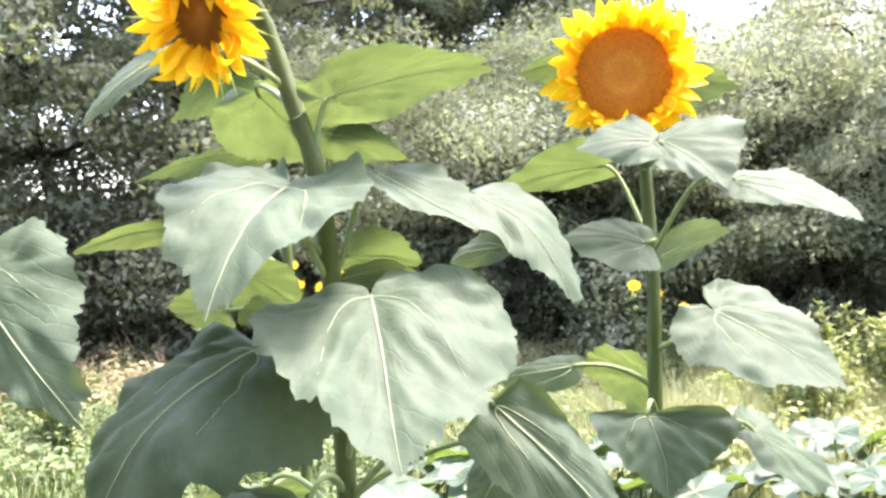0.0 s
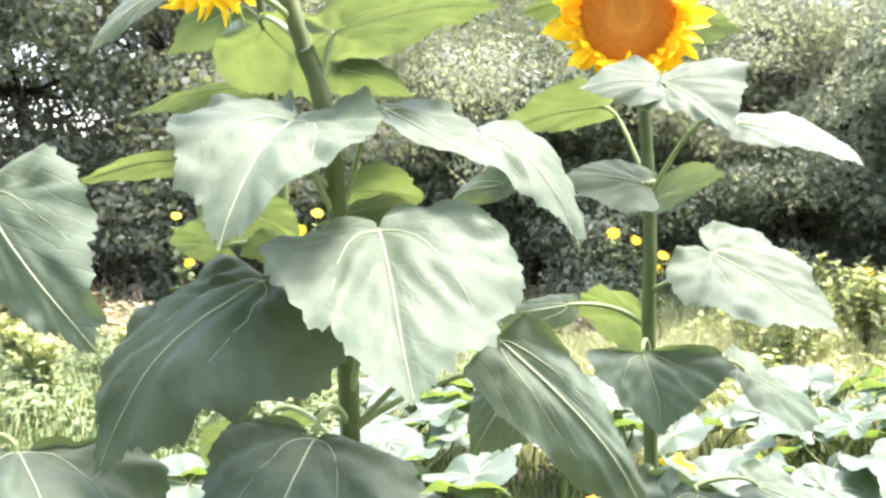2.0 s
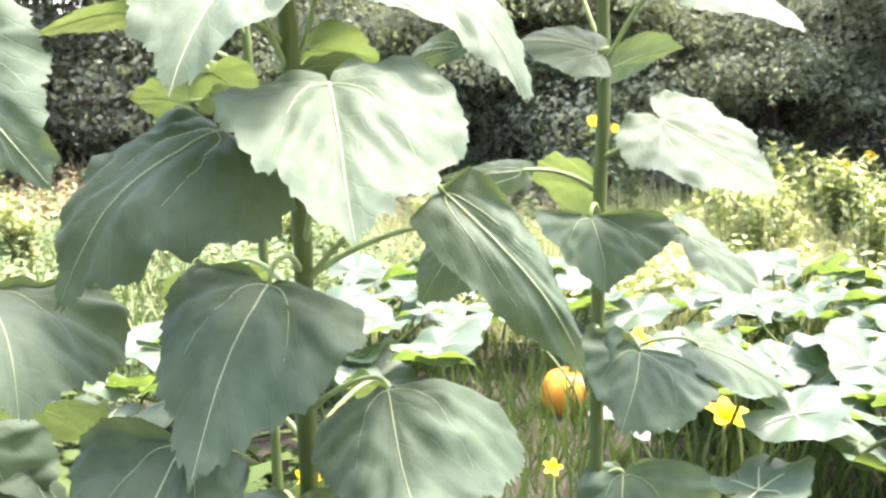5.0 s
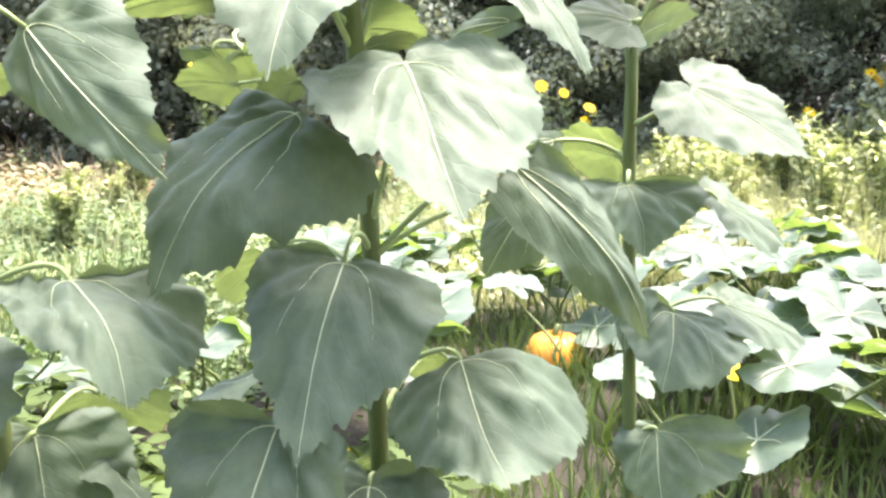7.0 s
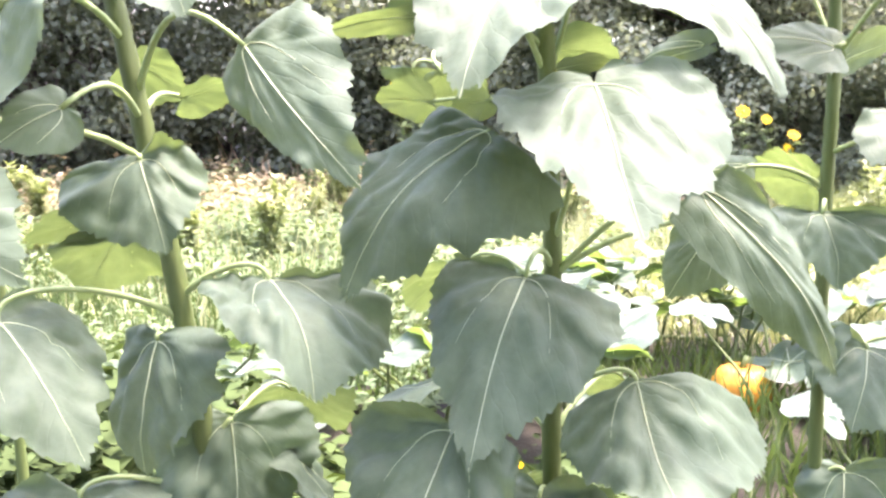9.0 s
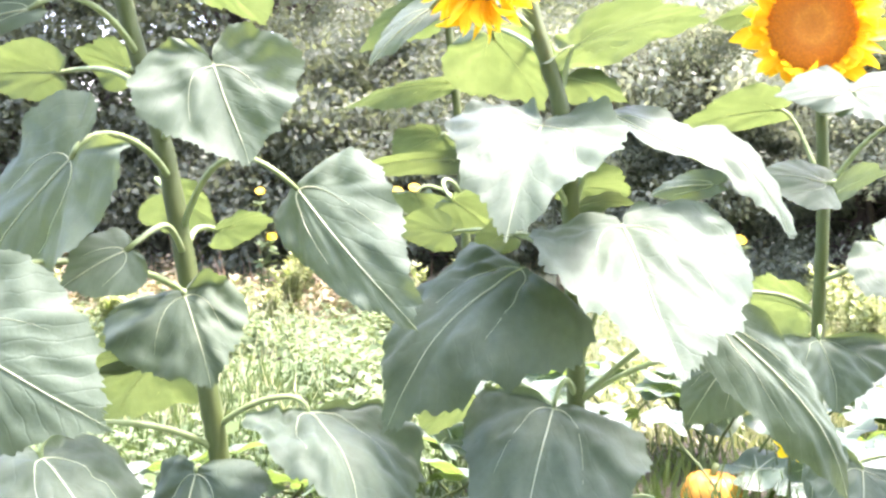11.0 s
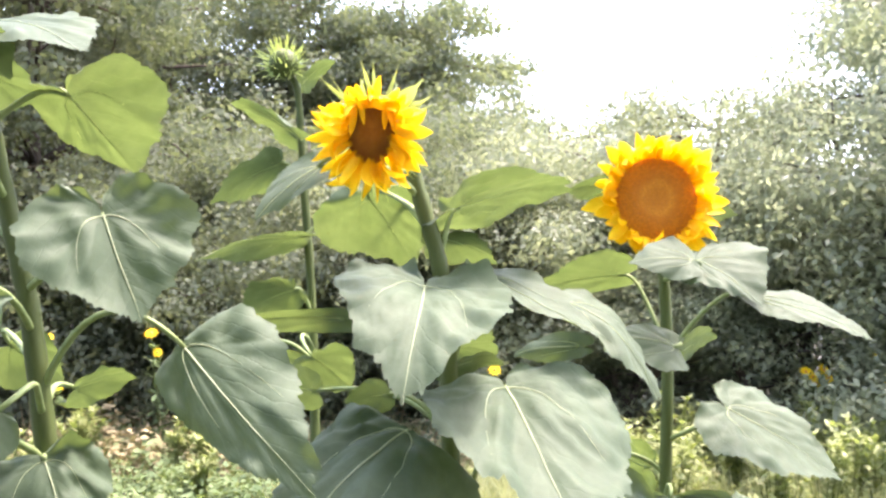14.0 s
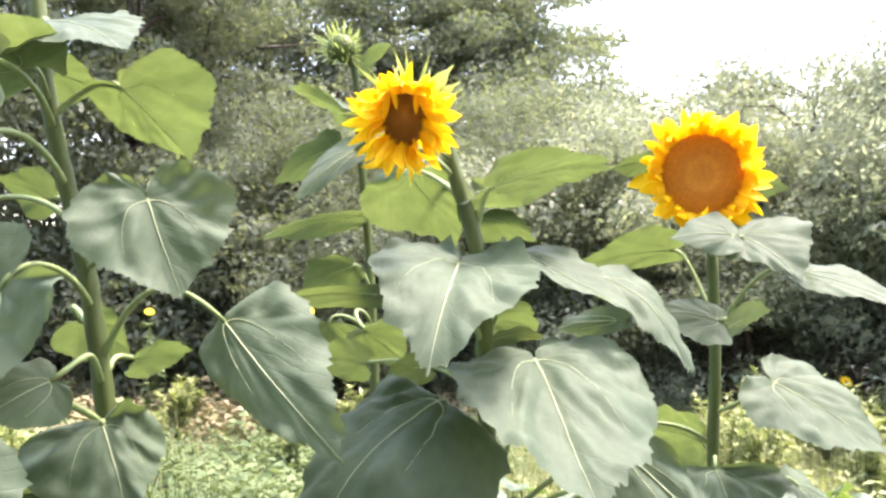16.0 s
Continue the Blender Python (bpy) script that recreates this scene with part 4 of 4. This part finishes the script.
for label, seed, height, mat, n, low, high, near, far in (("tall pale yellow-green herb with small leaves", 3, 0.80, PALEWEED, 46, 0.30, 0.82, 5.4, 8.0),
                                                          ("upright pale green meadow herb with narrow leaves", 4, 0.50, PALEWEED, 26, -0.62, 0.02, 6.0, 9.2)):
    source = herb(label, seed, height, mat)
    for i in range(n):
        y = rs.uniform(near, far)
        m = pose(y * rs.uniform(low, high), y, 0, 0, 0, rs.uniform(0, 360)) @ Matrix.Scale(rs.uniform(0.7, 1.15), 4)
        if i:
            copy_thing(source, m)
        else:
            source.matrix_basis = m


# ---- the sunflowers ----
plant_1 = Plant("tall sunflower with a nodding half-closed yellow head", [(-0.12, 1.40, 0.0), (-0.13, 1.38, 0.40), (-0.14, 1.36, 0.75), (-0.14, 1.36, 1.05), (-0.152, 1.36, 1.33), (-0.166, 1.36, 1.45), (-0.193, 1.36, 1.54), (-0.225, 1.365, 1.64), (-0.250, 1.34, 1.685), (-0.268, 1.300, 1.675)], 0.0160, 0.0108)
plant_2 = Plant("tall sunflower with a wide open yellow head", [(0.37, 1.76, 0.0), (0.368, 1.75, 0.40), (0.362, 1.74, 0.75), (0.358, 1.74, 1.08), (0.361, 1.74, 1.25), (0.355, 1.74, 1.42), (0.348, 1.745, 1.53), (0.338, 1.74, 1.60), (0.325, 1.715, 1.625)], 0.0138, 0.0095)
plant_0 = Plant("tall leafy sunflower with a thick pale stem", [(-0.60, 1.26, 0.0), (-0.62, 1.25, 0.40), (-0.645, 1.24, 0.80), (-0.668, 1.24, 0.99), (-0.702, 1.24, 1.21), (-0.728, 1.24, 1.37), (-0.749, 1.24, 1.46), (-0.780, 1.24, 1.58), (-0.803, 1.24, 1.69), (-0.82, 1.25, 1.82), (-0.83, 1.25, 1.95)], 0.0172, 0.0105)
plant_3 = Plant("slender sunflower with a closed green bud", [(-0.28, 2.10, 0.0), (-0.29, 2.09, 0.6), (-0.31, 2.07, 1.2), (-0.330, 2.07, 1.49), (-0.349, 2.07, 1.67), (-0.366, 2.07, 1.86), (-0.385, 2.07, 1.905)], 0.012, 0.007)
plant_4 = Plant("slender sunflower at the far end of the row", [(-1.34, 2.02, 0.0), (-1.35, 2.01, 0.6), (-1.365, 2.0, 1.2), (-1.379, 2.0, 1.60), (-1.388, 2.0, 1.76), (-1.39, 2.0, 1.95)], 0.013, 0.008)
leaf(plant_1, (-0.090, 1.244, 1.285), (-0.045, 1.009, 1.112), -3.8, 0.169, 0.146, arch=0.008, fl=0.145, fr=-0.131, lobe=0.131, join=1.06, hide=True, crease=1.4)
leaf(plant_1, (-0.199, 1.305, 1.425), (-0.260, 1.084, 1.269), 11.7, 0.124, 0.128, arch=0.118, fl=-0.391, fr=-0.030, lobe=0.246, hide=True, join=1.29, crease=1.4)
leaf(plant_1, (-0.231, 1.233, 1.225), (-0.417, 1.145, 1.018), 31.6, 0.125, 0.119, arch=0.159, fl=0.553, fr=0.290, lobe=0.030, hide=True, join=1.16, crease=2.3, wave=0.14)
leaf(plant_1, (-0.180, 1.285, 1.015), (-0.252, 1.068, 0.816), 10.8, 0.142, 0.116, arch=0.123, fl=0.268, fr=-0.069, lobe=0.030, join=1.0, up=0.05, crease=1.5)
leaf(plant_1, (-0.020, 1.300, 0.860), (0.018, 1.111, 0.739), -7.2, 0.189, 0.117, arch=-0.091, fl=0.900, fr=0.534, lobe=0.030, crease=1.5)
leaf(plant_1, (0.058, 1.271, 1.141), (0.262, 1.320, 0.868), -76.0, 0.053, 0.074, arch=0.161, fl=-0.001, fr=0.076, lobe=0.030, join=1.0, crease=1.9, wave=0.14)
leaf(plant_1, (0.086, 1.356, 1.061), (0.028, 1.351, 0.970), 44, 0.070, 0.059)
leaf(plant_1, (-0.274, 1.141, 0.840), (-0.340, 1.023, 0.673), 9.3, 0.100, 0.155, arch=0.061, fl=0.405, fr=0.398, lobe=0.064, crease=2.3, wave=0.14)
leaf(plant_1, (-0.084, 1.388, 1.445), (0.060, 1.260, 1.359), -9.9, 0.081, 0.060, arch=-0.010, fl=-0.005, fr=-0.149, lobe=0.161, join=1.29, up=0.0, crease=1.5)
leaf(plant_1, (0.053, 1.429, 1.411), (0.174, 1.329, 1.251), -6.9, 0.100, 0.078, arch=0.129, fl=0.154, fr=-0.009, lobe=0.147, stalk=False, crease=1.4)
leaf(plant_1, (0.086, 1.454, 1.337), (0.012, 1.599, 1.315), 72.0, 0.025, 0.027, arch=0.095, fl=0.126, fr=0.098, lobe=0.150, stalk=False)
leaf(plant_1, (-0.140, 1.360, 1.548), (0.090, 1.500, 1.602), 32, 0.095, 0.090, arch=0.05, fl=0.10, fr=0.10, lobe=0.22, join=1.46, up=0.0)
leaf(plant_1, (-0.264, 1.502, 1.573), (-0.174, 1.571, 1.455), 19, 0.118, 0.090, arch=0.05, join=1.52, up=0.0)
leaf(plant_1, (-0.144, 1.450, 1.506), (-0.046, 1.499, 1.471), 32, 0.050, 0.037)
leaf(plant_1, (-0.360, 1.292, 1.591), (-0.449, 1.270, 1.505), 37, 0.029, 0.041)
leaf(plant_1, (-0.354, 2.021, 1.543), (-0.558, 1.861, 1.478), -30, 0.037, 0.073)
leaf(plant_1, (-0.323, 1.261, 1.376), (-0.521, 1.403, 1.349), -50, 0.021, 0.026)
leaf(plant_3, (-0.365, 2.059, 1.765), (-0.513, 2.053, 1.834), -10, 0.079, 0.074)
leaf(plant_3, (-0.408, 2.066, 1.701), (-0.543, 2.083, 1.618), -27, 0.078, 0.078)
leaf(plant_3, (-0.355, 2.091, 1.894), (-0.282, 2.083, 1.948), 18, 0.042, 0.046)
leaf(plant_3, (-0.370, 1.996, 1.428), (-0.476, 2.032, 1.369), -30, 0.084, 0.059)
leaf(plant_3, (-0.332, 1.750, 1.298), (-0.255, 1.801, 1.233), 47, 0.070, 0.060)
leaf(plant_3, (-0.411, 1.955, 1.304), (-0.396, 2.006, 1.240), -10, 0.087, 0.088)
leaf(plant_2, (0.442, 1.646, 1.220), (0.611, 1.545, 1.104), -29.5, 0.120, 0.139, arch=0.031, fl=0.162, fr=-0.071, lobe=0.20, wave=0.06, hide=True, join=1.14)
leaf(plant_2, (0.446, 1.530, 1.426), (0.591, 1.403, 1.354), -20.0, 0.075, 0.053, arch=0.053, fl=0.081, fr=-0.024, join=1.31, up=0.02)
leaf(plant_2, (0.344, 1.568, 1.493), (0.418, 1.465, 1.409), -28.5, 0.119, 0.059, arch=0.070, fl=0.018, fr=-0.067, lobe=0.171, join=1.47, up=0.0, hide=True)
leaf(plant_2, (0.327, 1.557, 1.493), (0.212, 1.562, 1.483), 43.1, 0.051, 0.061, arch=0.065, fl=0.176, fr=0.076, lobe=0.133, join=1.46, up=0.0, hide=True)
leaf(plant_2, (0.223, 1.727, 1.645), (0.137, 1.699, 1.625), -50, 0.026, 0.034)
leaf(plant_2, (0.425, 1.752, 1.612), (0.545, 1.812, 1.606), 67, 0.044, 0.035)
leaf(plant_2, (0.283, 1.793, 1.472), (0.097, 1.825, 1.435), -47.8, 0.066, 0.041, arch=0.060, fl=0.085, fr=0.045, lobe=0.160, join=1.33, up=0.0)
leaf(plant_2, (0.377, 1.746, 1.310), (0.547, 1.906, 1.351), 61, 0.037, 0.058, arch=0.03, wave=0.03)
leaf(plant_2, (0.321, 1.627, 1.056), (0.337, 1.579, 0.937), 5.8, 0.158, 0.148, arch=0.101, fl=-0.076, fr=-0.432, lobe=0.064)
leaf(plant_2, (0.508, 1.684, 1.015), (0.661, 1.706, 0.900), -30.9, 0.076, 0.086, arch=0.055, fl=0.175, fr=0.205, lobe=0.184, crease=1.5)
leaf(plant_2, (0.353, 1.831, 1.084), (0.250, 1.922, 1.098), -62.4, 0.080, 0.085, arch=0.062, fl=0.166, fr=0.152, lobe=0.172)
leaf(plant_2, (0.216, 1.746, 1.126), (0.063, 1.603, 1.127), 81.4, 0.038, 0.022, arch=0.054, fl=0.187, fr=0.109, lobe=0.181)
leaf(plant_2, (0.424, 1.673, 0.806), (0.374, 1.571, 0.685), 30.3, 0.148, 0.110, arch=0.104, fl=0.104, fr=-0.055, lobe=0.108, crease=1.5)
leaf(plant_2, (0.546, 1.727, 0.802), (0.715, 1.727, 0.709), -35.1, 0.062, 0.085, arch=0.068, fl=0.186, fr=0.145, lobe=0.181, crease=1.5)
leaf(plant_2, (0.354, 1.692, 0.838), (0.328, 1.652, 0.741), -27, 0.058, 0.043)
leaf(plant_2, (0.410, 1.710, 0.560), (0.400, 1.630, 0.416), -18, 0.169, 0.087)
leaf(plant_0, (-0.524, 1.120, 1.338), (-0.362, 1.010, 1.169), -66, 0.092, 0.058, arch=0.06, fl=0.35, fr=0.20, lobe=0.06, up=0.09, join=1.27, crease=2.3, wave=0.16)
leaf(plant_0, (-0.619, 1.077, 1.492), (-0.567, 1.033, 1.367), -30, 0.100, 0.112, arch=-0.02, fl=-0.24, fr=-0.10, lobe=0.285, hide=True, join=1.4, crease=1.4)
leaf(plant_0, (-0.693, 1.190, 1.192), (-0.645, 1.140, 1.072), -25, 0.078, 0.118, arch=0.10, fl=0.35, fr=0.45, lobe=0.14, crease=2.3, wave=0.16)
leaf(plant_0, (-0.525, 1.193, 1.029), (-0.441, 1.066, 0.887), 0.8, 0.183, 0.107, arch=0.166, fl=0.805, fr=-0.068, lobe=0.030, crease=2.3, wave=0.14)
leaf(plant_0, (-0.678, 1.173, 0.949), (-0.687, 1.135, 0.771), -12.1, 0.124, 0.090, arch=0.104, fl=0.207, fr=0.283, lobe=0.115, crease=2.3, wave=0.14)
leaf(plant_0, (-0.606, 1.252, 0.806), (-0.590, 1.215, 0.622), 0, 0.135, 0.115, arch=0.071, fl=0.288, fr=0.260, lobe=0.116, crease=2.3, wave=0.14)
leaf(plant_0, (-0.86, 1.10, 0.99), (-0.72, 1.02, 0.83), 0, 0.115, 0.115, crease=1.6)
leaf(plant_0, (-0.834, 0.819, 1.201), (-0.663, 0.810, 1.105), -60, 0.110, 0.095)
leaf(plant_0, (-0.768, 0.997, 1.377), (-0.910, 1.051, 1.228), 74.9, 0.103, 0.104, arch=0.049, fl=0.013, fr=0.118, lobe=0.299)
leaf(plant_0, (-0.713, 1.014, 1.268), (-0.783, 0.979, 1.225), 61, 0.049, 0.040)
leaf(plant_0, (-0.783, 1.300, 1.094), (-0.924, 1.300, 1.052), -41, 0.062, 0.039)
leaf(plant_0, (-0.79, 1.20, 1.745), (-0.64, 1.02, 1.668), -20, 0.10, 0.10, arch=0.05, wave=0.07)
leaf(plant_0, (-0.80, 1.14, 1.668), (-0.97, 0.97, 1.660), -22, 0.11, 0.10, arch=0.04)
leaf(plant_0, (-0.693, 1.246, 1.663), (-0.623, 1.430, 1.584), 29.2, 0.056, 0.117, arch=0.036, fl=-0.140, fr=0.066, lobe=0.221)
leaf(plant_0, (-0.819, 1.337, 1.703), (-0.745, 1.340, 1.672), 45, 0.046, 0.044)
leaf(plant_0, (-0.787, 0.990, 1.646), (-0.807, 0.812, 1.608), -80, 0.038, 0.066)
leaf(plant_0, (-0.920, 1.325, 1.505), (-1.053, 1.325, 1.502), -67, 0.053, 0.045)
leaf(plant_0, (-0.825, 1.360, 1.514), (-0.901, 1.360, 1.541), -59, 0.045, 0.042)
leaf(plant_0, (-0.822, 1.022, 1.552), (-0.940, 1.022, 1.511), 53, 0.022, 0.049)
leaf(plant_0, (-0.800, 1.476, 1.321), (-0.732, 1.526, 1.254), 48, 0.072, 0.048)
leaf(plant_0, (-0.686, 1.370, 1.269), (-0.610, 1.422, 1.278), 40, 0.057, 0.042)
leaf(plant_1, (-0.138, 1.481, 1.332), (-0.031, 1.541, 1.315), 39, 0.040, 0.067)
leaf(plant_1, (-0.136, 1.405, 1.303), (-0.036, 1.473, 1.304), 35, 0.040, 0.038)
leaf(plant_1, (-0.342, 1.561, 1.253), (-0.444, 1.601, 1.257), -66, 0.047, 0.042)
leaf(plant_1, (-0.239, 1.411, 1.259), (-0.301, 1.451, 1.243), -67, 0.029, 0.028)
leaf(plant_2, (0.326, 1.628, 1.335), (0.184, 1.610, 1.349), 48, 0.068, 0.050)
leaf(plant_4, (-1.381, 2.000, 1.710), (-1.512, 2.000, 1.659), -66, 0.058, 0.060)
leaf(plant_4, (-1.368, 2.000, 1.729), (-1.289, 2.000, 1.679), 57, 0.048, 0.050)
leaf(plant_4, (-1.377, 2.000, 1.507), (-1.481, 2.000, 1.392), -25, 0.088, 0.063)
nodding_head(plant_1, (-0.289, 1.255, 1.640), (-0.12, -1.0, -0.12))
open_head(plant_2, (0.312, 1.685, 1.617), (-0.12, -1.0, 0.02))
bud_head(plant_3, (-0.400, 2.06, 1.925), (-0.30, -1.0, 0.45))

# lower leaves in the shade of the row
leaf(plant_0, (-0.80, 1.16, 0.72), (-0.74, 0.99, 0.57), 5, 0.13, 0.13)
leaf(plant_0, (-0.70, 1.36, 0.72), (-0.62, 1.48, 0.56), 10, 0.12, 0.12)
leaf(plant_0, (-0.79, 1.33, 1.06), (-0.88, 1.40, 0.95), -20, 0.09, 0.10)
leaf(plant_0, (-0.56, 1.42, 0.80), (-0.50, 1.55, 0.68), 20, 0.09, 0.09)
leaf(plant_0, (-0.66, 1.38, 0.60), (-0.80, 1.50, 0.47), 0, 0.13, 0.12)
leaf(plant_0, (-0.48, 1.33, 0.62), (-0.38, 1.40, 0.45), 0, 0.13, 0.13)
leaf(plant_1, (-0.30, 1.50, 0.80), (-0.44, 1.60, 0.70), 0, 0.11, 0.11)
leaf(plant_1, (-0.28, 1.54, 0.98), (-0.38, 1.66, 0.86), -10, 0.09, 0.09)
leaf(plant_1, (-0.02, 1.50, 0.80), (0.10, 1.62, 0.66), 10, 0.11, 0.11)
leaf(plant_1, (-0.20, 1.30, 0.62), (-0.28, 1.18, 0.46), 0, 0.13, 0.13)
leaf(plant_1, (-0.02, 1.32, 0.58), (0.06, 1.20, 0.42), 0, 0.13, 0.13)
leaf(plant_1, (-0.14, 1.52, 0.60), (-0.16, 1.68, 0.46), 0, 0.12, 0.12)

# the skirt of old leaves low on the stems
rs = random.Random(44)
for plant, low, high, n in ((plant_0, 0.32, 0.70, 9), (plant_1, 0.30, 0.66, 8)):
    for k in range(n):
        h = low + (high - low) * (k + rs.random()) / n
        foot = plant.at_height(h)
        a = 2.4 * k + rs.uniform(-0.3, 0.3)
        out = Vector((math.cos(a), math.sin(a), 0))
        b = foot + out * rs.uniform(0.09, 0.16) + Vector((0, 0, 0.05))
        t = b + out * rs.uniform(0.06, 0.13) + Vector((0, 0, -rs.uniform(0.13, 0.19)))
        leaf(plant, b, t, rs.uniform(-15, 15), rs.uniform(0.09, 0.13), rs.uniform(0.09, 0.13), fl=0.3, fr=0.3, crease=2.0, join=h)

# ---- blossoms ----
trumpet((0.75, 3.10, 0.42), 0.8)
trumpet((0.93, 2.72, 0.30), 0.9, (0.1, -0.4, 0.9))
trumpet((0.35, 2.20, 0.37), 0.32)
trumpet((-0.22, 2.10, 0.40), 0.42, (0.2, -0.9, 0.3))
pumpkin((0.63, 3.62, 0.0), 0.12)
daisy_plant(-1.15, 9.0, [(-0.2, 0, 1.17), (0.2, 0, 1.12), (0.36, 0, 1.15), (-0.15, 0.1, 1.0), (0.05, 0, 0.97)], 1)
daisy_plant(-2.2, 9.0, [(0, 0, 1.12), (0.1, 0, 0.7)], 2)
daisy_plant(4.51, 8.2, [(-0.046, 0, 0.904), (0.064, 0, 0.967), (0.0, 0.02, 0.849), (-0.109, 0, 0.949), (0.109, 0, 0.894)], 3)
daisy_plant(5.10, 8.2, [(0.0, 0, 1.122), (0.109, 0, 0.849)], 4)
daisy_plant(3.83, 8.2, [(0.036, 0, 0.639), (-0.182, 0, 0.576)], 5)
daisy_plant(1.79, 8.2, [(0.155, 0, 0.74), (-0.064, 0, 0.867), (0.118, 0, 0.63)], 6)
daisy_plant(1.54, 8.2, [(0.0, 0, 0.931)], 7)
